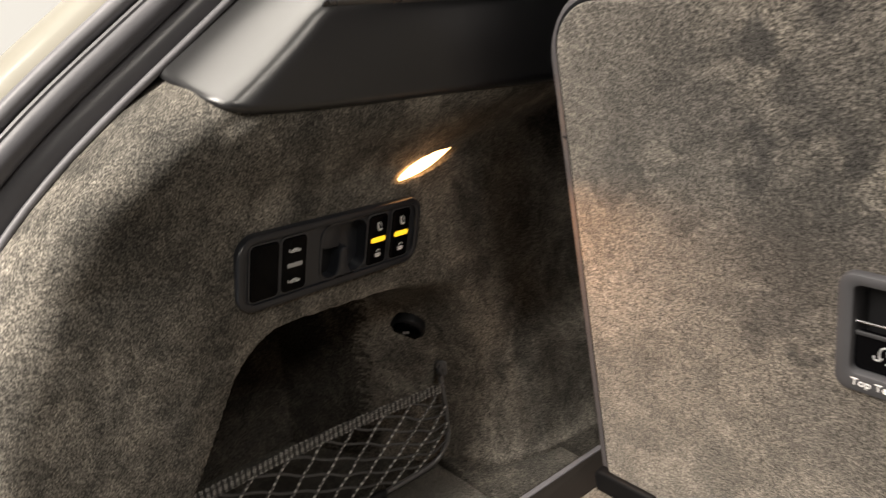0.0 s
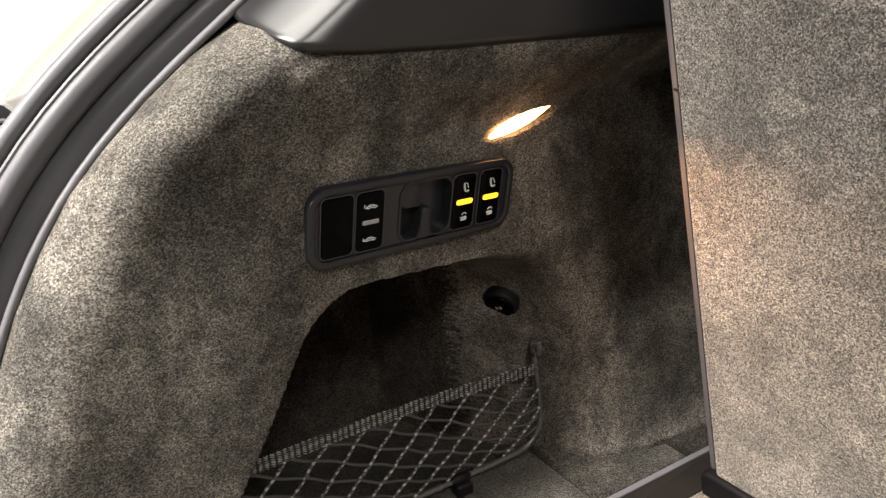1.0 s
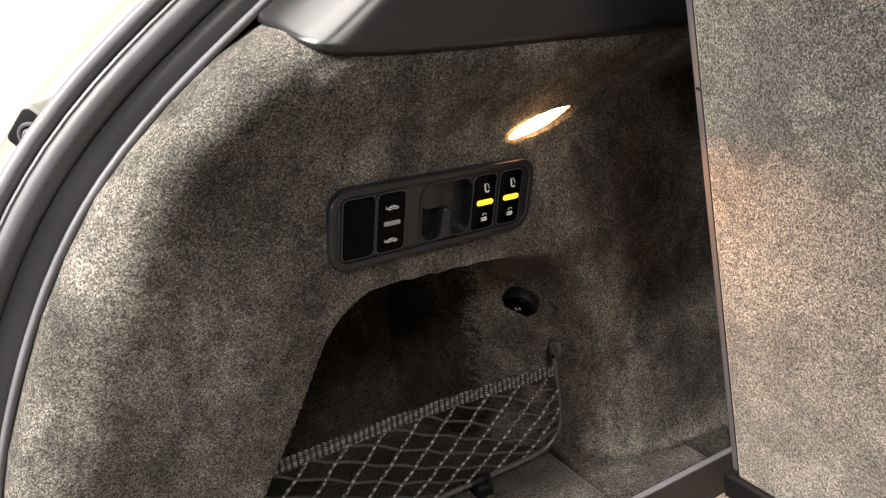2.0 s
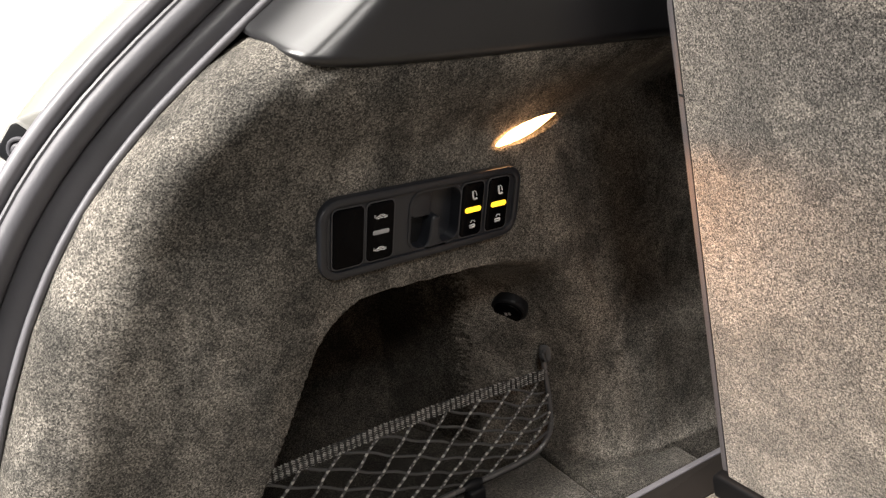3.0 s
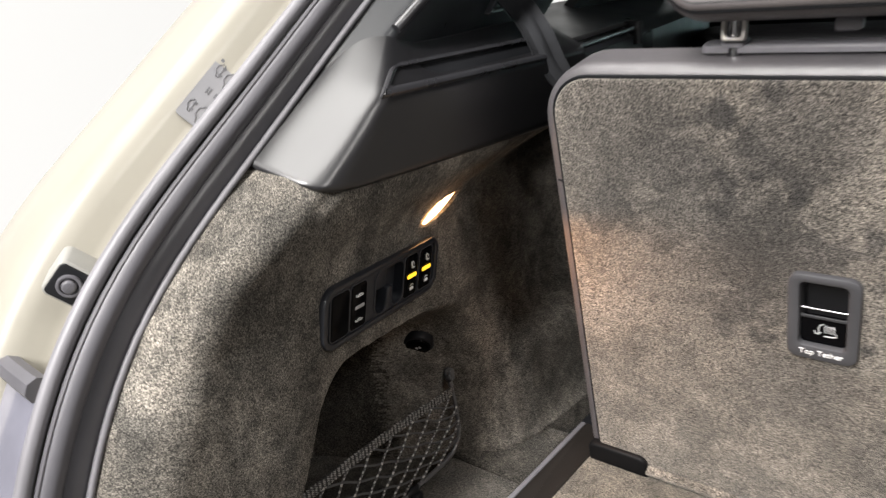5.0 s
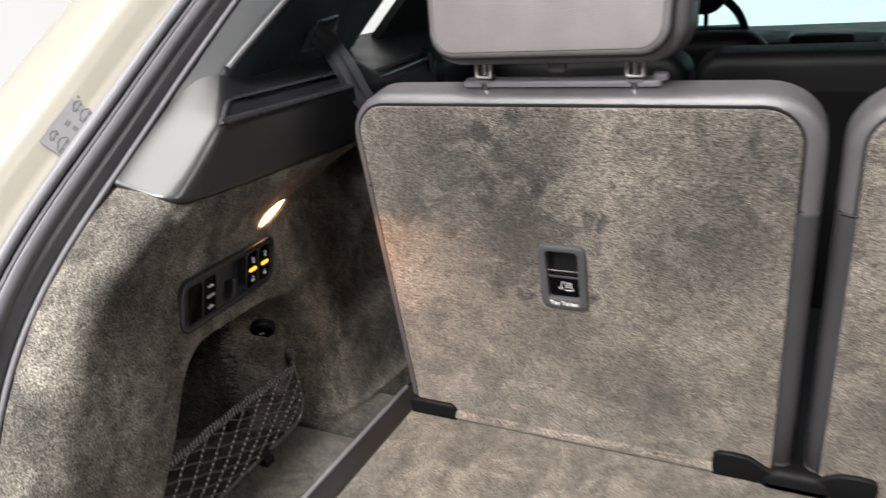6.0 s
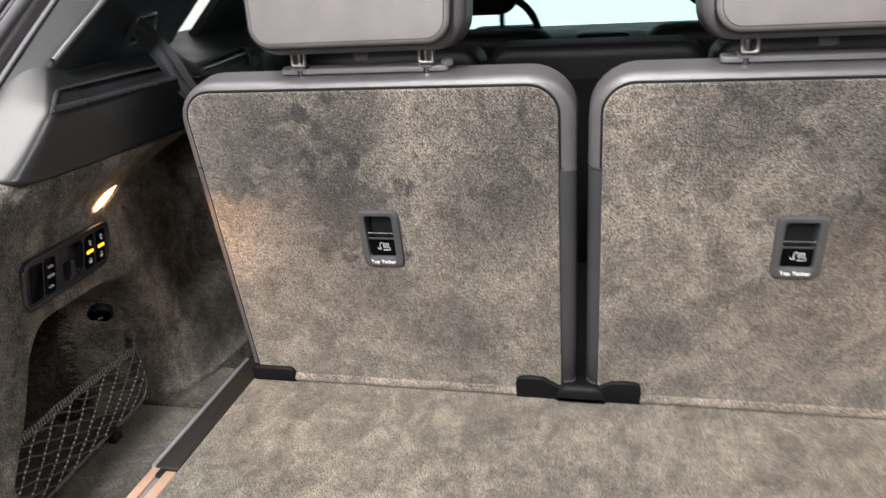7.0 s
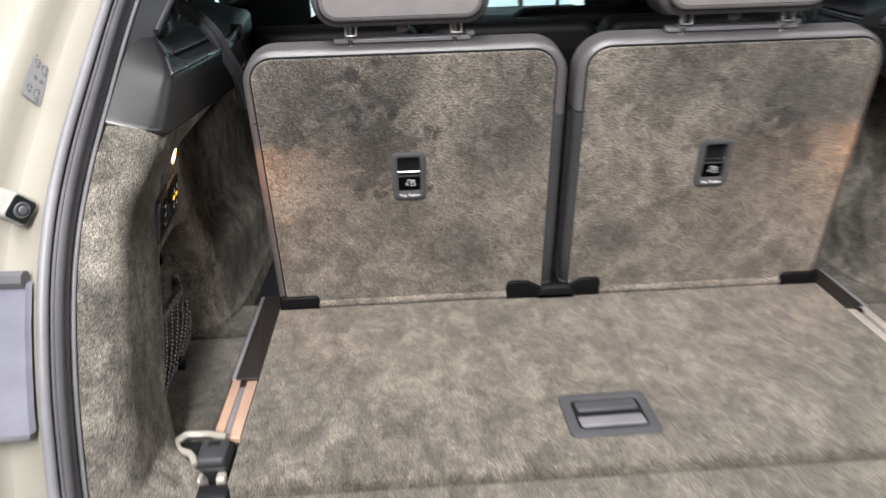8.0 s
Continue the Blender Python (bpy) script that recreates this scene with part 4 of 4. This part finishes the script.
def side_lamp():
    t = thing("boot_lamp", "small glowing warm lamp let into the side lining", "lamp")
    m = axes((-0.6070, -0.1300, 0.3280), (-0.018, 0.0705, 0.004), (0.46, 0.0, 0.89)) @ Matrix.Diagonal((0.90, 1.15, 1, 1))
    lens = [(0.002, 0.0015), (0.010, 0.0008), (0.020, 0.0006), (0.036, 0.0012), (0.050, 0.0028), (0.062, 0.0056), (0.072, 0.0090), (0.081, 0.0128), (0.068, 0.0131), (0.050, 0.0128), (0.032, 0.0118), (0.016, 0.0092), (0.006, 0.0048)]
    part("lens", slab(lens, 0.003, 0.0008, m, 2), LAMP_LENS, t, "glowing warm white lens")
    return t


LAMP_L = side_lamp()
LAMP_R = mirrored(LAMP_L)
for ob in LAMP_R.children:
    if ob.name.startswith("lens"):
        ob.data = ob.data.copy()
        ob.data.materials[0] = LAMP_LENS_R


def socket():
    t = thing("power_socket", "round black plastic socket lid in the side lining", "socket")
    m = axes((-0.6835, -0.0735, 0.1465), (0.85, 0.50, 0.03), (0.233, -0.447, 0.846))
    ring = rect(0.037, 0.037, 0.0184, 8)
    part("rim", slab(ring, 0.0105, 0.003, m, 4, -0.0085), PLASTIC_DARK, t)
    part("lid", slab(rect(0.030, 0.030, 0.0149, 8), 0.003, 0.0015, m, 3, 0.0012), GLOSS_BLACK, t)
    part("print", merged(slab(rect(0.0025, 0.004, 0.0005, 2, -0.002, -0.001), 0.0003, 0, m, w0=0.0043), slab(rect(0.0025, 0.004, 0.0005, 2, 0.002, 0.0), 0.0003, 0, m, w0=0.0043)), GREY_PRINT, t)


socket()


def net_x(y, z):
    """The net hangs in the pocket's mouth and sags a little into the boot."""
    return -0.650 + 0.05 * max(0.0, -0.05 - y) + 0.006 * math.sin(math.pi * min(1, max(0, z / 0.09)))


def strap_z(y):
    return lerp(0.074, 0.092, (-0.052 - y) / 0.30) + 0.005 * math.sin(math.pi * min(1.0, (-0.052 - y) / 0.30))


def cargo_net():
    t = thing("cargo_net", "black and grey elastic luggage net across the side pocket", "cargo net")
    y0, y1 = -0.058, -0.36

    def strap(u, v):
        y = lerp(y0, y1, u)
        return Vector((net_x(y, 0.09) + 0.0009 * math.sin(u * 2 * math.pi * 100) + 0.0006 * math.sin(v * math.pi * 7), y, strap_z(y) + 0.0035 + 0.0110 * v))

    part("strap", thicken(grid(600, 15, strap), (-0.0016, 0, 0)), STRAP, t, "ribbed grey elastic strap")
    rod = spline([(-0.656, -0.056, 0.103), (-0.651, -0.0575, 0.085), (-0.648, -0.0565, 0.05), (-0.647, -0.0585, 0.022), (-0.646, -0.074, 0.006), (-0.644, -0.105, 0.003), (-0.640, -0.20, 0.006), (-0.634, -0.30, 0.008), (-0.632, -0.36, 0.008)], 60)
    part("rod", tube(rod, 0.0029, 10), GLOSS_ROD, t, "bent black wire frame")

    def low(y):
        return 0.006 + 0.020 * smooth(-0.085, -0.05, y)

    pitch = 0.0355
    for i in range(-6, 16):
        for slope, rise, mat_cord, r in ((1, 0.105, NET_LIGHT, 0.0013), (-1, 0.190, NET_DARK, 0.0013)):
            run = []
            for k in range(25):
                q = k / 24
                y = y0 - i * pitch - (rise * (1 - q) if slope > 0 else rise * q - 0.12) + 0.024
                if y > y0 - 0.0005 or y < y1:
                    continue
                z = lerp(low(y), strap_z(y) + 0.005, q)
                wob = 0.0014 * math.sin(q * math.pi * 9 + 1.7 * i)
                run.append((net_x(y, z) + (0.0008 if slope > 0 else -0.0008), y + wob, z + 0.4 * wob))
            if len(run) > 3:
                part("cord", tube(run, r, 6), mat_cord, t, "light grey cord" if slope > 0 else "")
    hook = thing("net_hook", "small black plastic hook holding the net", "hook")
    m = axes((-0.659, -0.0500, 0.101), (0.75, 0.66, 0), (0, 0, 1))
    part("base", slab(rect(0.013, 0.018, 0.005, 6), 0.006, 0.002, m, 3, -0.003), GLOSS_ROD, hook)
    part("claw", tube([m @ Vector(p) for p in ((0, 0.004, 0.002), (0, 0.003, 0.009), (0, -0.003, 0.011), (0, -0.008, 0.008))], 0.0022, 8), GLOSS_ROD, hook)
    clip = thing("net_clip", "black plastic clip on the net's wire frame", "clip")
    part("body", tube([(-0.643, -0.146, 0.004), (-0.642, -0.152, 0.0045), (-0.642, -0.160, 0.005), (-0.641, -0.168, 0.005)], [0.003, 0.0052, 0.0055, 0.0032], 10), PLASTIC_DARK, clip)
    part("foot", box(-0.645, -0.632, -0.166, -0.148, -0.008, 0.003, 0.003), PLASTIC_DARK, clip)


cargo_net()


# ---- load rail and lashing eye ----
def load_rail(cover_from=-0.212, metal=ALU_WARM_LIT):
    t = thing("load_rail", "aluminium load rail with a dark cover beside the load floor", "load rail")
    part("bed", box(-0.548, -0.504, -0.375, 0.08, -0.035, -0.013, 0.002), PLASTIC_DARK, t)
    part("rail_strip", box(-0.5455, -0.532, -0.352, cover_from + 0.007, -0.013, -0.0040, 0.0015), metal, t)
    part("rail_strip", box(-0.5225, -0.5065, -0.358, cover_from - 0.003, -0.013, -0.0040, 0.0015), metal, t)
    part("groove", box(-0.532, -0.5225, -0.356, cover_from - 0.002, -0.013, -0.0085, 0.001), GREY_PLASTIC, t)
    part("cover", box(-0.541, -0.5045, cover_from, 0.075, -0.013, -0.0015, 0.003), RAIL_BROWN, t, "dark plastic rail cover")
    # dark box stands in for the shaded notch at the cover's end
    part("end_stop", box(-0.5325, -0.5215, cover_from - 0.0135, cover_from - 0.0005, -0.013, -0.0033, 0.001), PLASTIC_DARK, t)
    part("edge_strip", box(-0.5475, -0.5412, cover_from + 0.002, 0.075, -0.013, -0.0020, 0.0015), GREY_PLASTIC, t, "thin grey edge strip")
    return t


RAIL_L = load_rail()
SHORT_RAIL = load_rail(-0.085, ALU_PALE)
RAIL_R = mirrored(SHORT_RAIL)
for ob in list(SHORT_RAIL.children) + [SHORT_RAIL]:
    bpy.data.objects.remove(ob)


def lashing_eye():
    t = thing("lashing_eye", "folding chrome lashing ring in a black base", "lashing eye")
    part("base", box(-0.556, -0.508, -0.432, -0.372, -0.03, 0.004, 0.006), PLASTIC_DARK, t)
    loop = [Vector(p) for p in ((-0.520, -0.374, 0.010), (-0.545, -0.367, 0.012), (-0.572, -0.367, 0.013), (-0.577, -0.370, 0.013), (-0.584, -0.381, 0.013), (-0.584, -0.385, 0.013), (-0.579, -0.396, 0.012), (-0.576, -0.399, 0.012), (-0.561, -0.407, 0.011), (-0.557, -0.411, 0.010), (-0.550, -0.424, 0.006))]
    part("ring", tube(loop, 0.0049, 8), RING_METAL, t, "pale satin metal ring")
    part("cup", box(-0.588, -0.550, -0.420, -0.368, -0.03, 0.0035, 0.008), PLASTIC_DARK, t, "black cup under the ring")
    part("knuckle", box(-0.551, -0.513, -0.424, -0.378, 0.002, 0.013, 0.006), PLASTIC_MATT, t)
    part("knuckle_slot", box(-0.540, -0.524, -0.396, -0.386, 0.0125, 0.0135, 0.0003), BLACK_VOID, t)
    part("screw_plate", box(-0.556, -0.538, -0.452, -0.434, -0.03, 0.002, 0.003), RING_METAL, t)
    part("screw_plate", box(-0.520, -0.508, -0.450, -0.434, -0.03, 0.002, 0.003), RING_METAL, t)
    sill = thing("sill_edge", "dark plastic edge beside the rear floor panel", "sill trim")
    part("strip", box(-0.560, -0.500, -0.480, -0.4525, -0.03, -0.002, 0.003), PLASTIC_DARK, sill)


lashing_eye()


# ---- seat belt ----
def ribbon(path, width, across, thick, folds=()):
    """A strap along a path; folds: heights of lengthwise creases over its width."""
    pts = spline(path, 40)
    ac = [Vector(a).normalized() for a in across]
    folds = folds or (0.0, 0.0)
    m = len(folds)
    verts, faces = [], []
    for i, p in enumerate(pts):
        q = i / (len(pts) - 1) * (len(ac) - 1)
        k = min(int(q), len(ac) - 2)
        side = ac[k].lerp(ac[k + 1], q - k).normalized()
        t = (pts[min(i + 1, len(pts) - 1)] - pts[max(i - 1, 0)]).normalized()
        n = side.cross(t).normalized()
        swing = 0.75 + 0.25 * math.sin(i * 0.35)
        low = [p + side * ((j / (m - 1) - 0.5) * width) + n * (f * swing) for j, f in enumerate(folds)]
        verts += low + [v + n * thick for v in reversed(low)]
    m *= 2
    for i in range(len(pts) - 1):
        for k in range(m):
            a, b = i * m + k, i * m + (k + 1) % m
            faces.append((a, b, b + m, a + m))
    return verts, faces


def seat_belt():
    t = thing("seat_belt", "dark grey seat belt hanging from the pillar", "seat belt")
    part("webbing", ribbon([(-0.640, 0.056, 0.556), (-0.616, 0.050, 0.546), (-0.580, 0.034, 0.523), (-0.552, 0.022, 0.496), (-0.540, 0.030, 0.462), (-0.530, 0.060, 0.42), (-0.530, 0.10, 0.36)], 0.034,
                           [(0.1, 0.8, 0.55), (0.25, 0.85, 0.4), (0.4, 0.9, 0.1), (0.35, 0.95, 0.0)], 0.0016, (0.0, 0.0030, 0.0042, 0.0006, 0.0008, 0.0046, 0.0030, 0.0)), WEBBING, t)
    return t


BELT_L = seat_belt()


# ---- cabin ahead of the boot ----
def cabin():
    t = thing("cabin_shell", "black cabin lining, roof and door trims of the car", "car interior")
    for name, s in (("door_trim", 1), ("door_trim", -1)):
        def X(a):
            return a if s > 0 else 2 * MID - a
        def rib(x0, x1, *rest):
            a, b = sorted((X(x0), X(x1)))
            return box(a, b, *rest)
        part(name, rib(-0.80, -0.72, 0.28, 2.9, -0.6, 0.455, 0.01), FABRIC_BLACK, t)
        # unseen dark panels added behind the lining to block the bright background
        part("side_shell", rib(-0.85, -0.835, -0.44, 0.28, -0.1, 0.30, 0.004), PLASTIC_DARK, t)
        part("side_shell", rib(-0.73, -0.715, -0.275, 0.28, 0.28, 0.452, 0.004), PLASTIC_DARK, t)
        part("door_frame", rib(-0.76, -0.735, 0.98, 1.50, 0.46, 0.80, 0.01), PLASTIC_DARK, t)
        part("door_frame", rib(-0.76, -0.735, 1.52, 2.90, 0.455, 0.86, 0.01), PLASTIC_DARK, t)
        part("armrest", rib(-0.72, -0.665, 0.45, 0.80, 0.20, 0.360, 0.02), PLASTIC_DARK, t)
        def shelf(u, v):
            y = lerp(0.085, 0.70, u)
            xi = -0.546 - 0.075 * u
            if v < 0.6:
                return Vector((X(xi), y, lerp(0.38, 0.470, v / 0.6)))
            k = (v - 0.6) / 0.4
            return Vector((X(lerp(xi, -0.735, k)), y, lerp(0.470, 0.506, k) - 0.004 * math.sin(math.pi * k)))
        part("window_shelf", thicken(grid(12, 12, shelf), (-0.006 * s, 0, -0.004)), PLASTIC_BLACK, t)
        ridge = [(X(-0.5455 - 0.075 * (y - 0.085) / 0.615), y, 0.4725) for y in [lerp(0.10, 0.285, i / 12) for i in range(13)]]
        part("shelf_lip", tube(ridge, 0.0032, 8), PLASTIC_BLACK, t)
        part("shelf_slot", tube([(x - 0.016 * s, y, 0.4775) for x, y, z in ridge], 0.007, 8, squash=0.4), BLACK_VOID, t)
        part("slot_end", rib(-0.585, -0.562, 0.285, 0.297, 0.452, 0.482, 0.003), PLASTIC_DARK, t)
        part("grab_recess", rib(-0.660, -0.575, 0.30, 0.36, 0.425, 0.462, 0.004), PLASTIC_DARK, t)
        for q0, q1, z0 in ((0.352, 0.70, 0.49), (1.45, 1.58, 0.49)):
            def pillar(u, v, q0=q0, q1=q1):
                z = lerp(0.485, 0.90, v)
                return Vector((X(-0.705 + 0.20 * (z - 0.485)), lerp(q0, q1, u) + (1.55 * (z - 0.49) if q0 < 1 else -0.1 * z), z))
            part("pillar_lining", thicken(grid(8, 8, pillar), (-0.02 * s, 0, 0)), PLASTIC_DARK, t)
    part("floor_pan", box(-0.78, 0.79, -0.55, 3.0, -0.10, -0.036, 0.01), PLASTIC_DARK, t)
    part("roof_lining", thicken(grid(12, 20, lambda u, v: Vector((lerp(-0.66, 0.672, u), lerp(0.12, 2.1, v), 0.90 + 0.05 * math.sin(math.pi * u) + 0.04 * math.sin(math.pi * v)))), (0, 0, 0.03)), FABRIC_BLACK, t)
    part("dashboard", merged(box(-0.74, 0.75, 2.35, 3.1, -0.5, 0.235, 0.05), box(-0.56, -0.24, 2.32, 2.5, 0.1, 0.30, 0.04), box(-0.10, 0.12, 2.34, 2.5, 0.1, 0.262, 0.015)), PLASTIC_DARK, t)
    part("windscreen", thicken(grid(6, 6, lambda u, v: Vector((lerp(-0.68, 0.69, u), lerp(3.05, 2.1, v), lerp(0.22, 0.92, v)))), (0, 0, 0.005)), GLASS, t).visible_shadow = False


cabin()


def second_row(x0, x1):
    t = thing("second_row_seat", "black second-row seat back seen from behind", "car seat", "second-row seats")
    w, cx = x1 - x0, (x0 + x1) / 2
    m = axes((cx, 0.61, -0.1), (1, 0, 0), (0, -0.06, 1))
    part("backrest", slab(rect(w, 0.530, (0.02, 0.045, 0.045, 0.02), 6, 0, 0.265), 0.09, 0.022, m, 4, -0.09), LEATHER_BLACK, t)
    part("rear_panel", slab(rect(w - 0.03, 0.465, (0.01, 0.03, 0.03, 0.01), 6, 0, 0.235), 0.005, 0.002, m, 3, -0.001), FABRIC_BLACK, t)
    part("base", box(cx - w / 2 + 0.02, cx + w / 2 - 0.02, 0.62, 1.10, -0.34, -0.06, 0.03), FABRIC_BLACK, t)
    return t


LEATHER_BLACK = leather("black_leather", (0.0035, 0.0035, 0.004), 0.5, 0.12)
for a, b in ((-0.64, -0.212), (-0.203, 0.222), (0.232, 0.652)):
    second_row(a, b)


def front_seat(cx):
    t = thing("front_seat", "black leather front seat with headrest", "car seat", "front seats")
    m = axes((cx, 1.62, -0.25), (1, 0, 0), (0, -0.20, 1))
    part("backrest", slab(rect(0.50, 0.62, 0.09, 8, 0, 0.31), 0.11, 0.04, m, 5, -0.1, 0.04), LEATHER_BLACK, t)
    part("headrest", slab(rect(0.26, 0.19, 0.06, 8, 0, 0.775), 0.10, 0.035, m, 5, -0.09, 0.03), LEATHER_BLACK, t)
    for x in (-0.07, 0.07):
        part("post", tube([m @ Vector((x, v, -0.04)) for v in (0.59, 0.64, 0.70)], 0.007, 8), CHROME, t)
    part("base", box(cx - 0.25, cx + 0.25, 1.66, 2.12, -0.50, -0.22, 0.05), LEATHER_BLACK, t)
    return t


front_seat(-0.37)
front_seat(0.38)


def steering_wheel():
    t = thing("steering_wheel", "black leather steering wheel", "steering wheel")
    m = axes((-0.42, 2.12, 0.27), (1, 0, 0), (0, 0.36, 0.93))
    part("rim", tube([m @ Vector((0.185 * math.cos(a), 0.185 * math.sin(a), 0)) for a in [2 * math.pi * k / 48 for k in range(48)]], 0.015, 10, True), LEATHER_BLACK, t)
    part("hub", slab(rect(0.13, 0.11, 0.04, 6), 0.05, 0.015, m, 4, -0.04), PLASTIC_DARK, t)
    for a in (0, 180, 270):
        c, q = math.cos(radians(a)), math.sin(radians(a))
        part("spoke", tube([m @ Vector((0.05 * c, 0.05 * q, -0.01)), m @ Vector((0.12 * c, 0.12 * q, -0.005)), m @ Vector((0.18 * c, 0.18 * q, 0))], 0.016, 8, False, 0.5), PLASTIC_DARK, t)
    part("column", tube([m @ Vector((0, 0, -0.03)), m @ Vector((0, 0, -0.15)), m @ Vector((0, -0.01, -0.32))], 0.04, 12), PLASTIC_DARK, t)


steering_wheel()


# ---- tail lamp ----
def tail_lamp():
    t = thing("tail_lamp", "pale grey tail lamp lens in the body corner", "tail lamp")

    def lens(u, v):
        z = lerp(0.168 - 0.03 * u, 0.31, v)
        y = curve_at(SEAL_Y, z)
        a = u * math.pi / 2
        return Vector((-0.661 - 0.27 * math.sin(a), y - 0.047 + 0.02 * u + 0.05 * (1 - math.cos(a)), z))

    part("lens", thicken(grid(24, 24, lens), (0.004, 0.006, 0)), TAIL_GLASS, t)
    for v in (0.0, 1.0):
        part("gap_seal", tube([lens(k / 20, v) + Vector((0, 0.002, 0.004 if v else -0.004)) for k in range(21)], 0.010 if v else 0.004, 8), RUBBER, t)


tail_lamp()
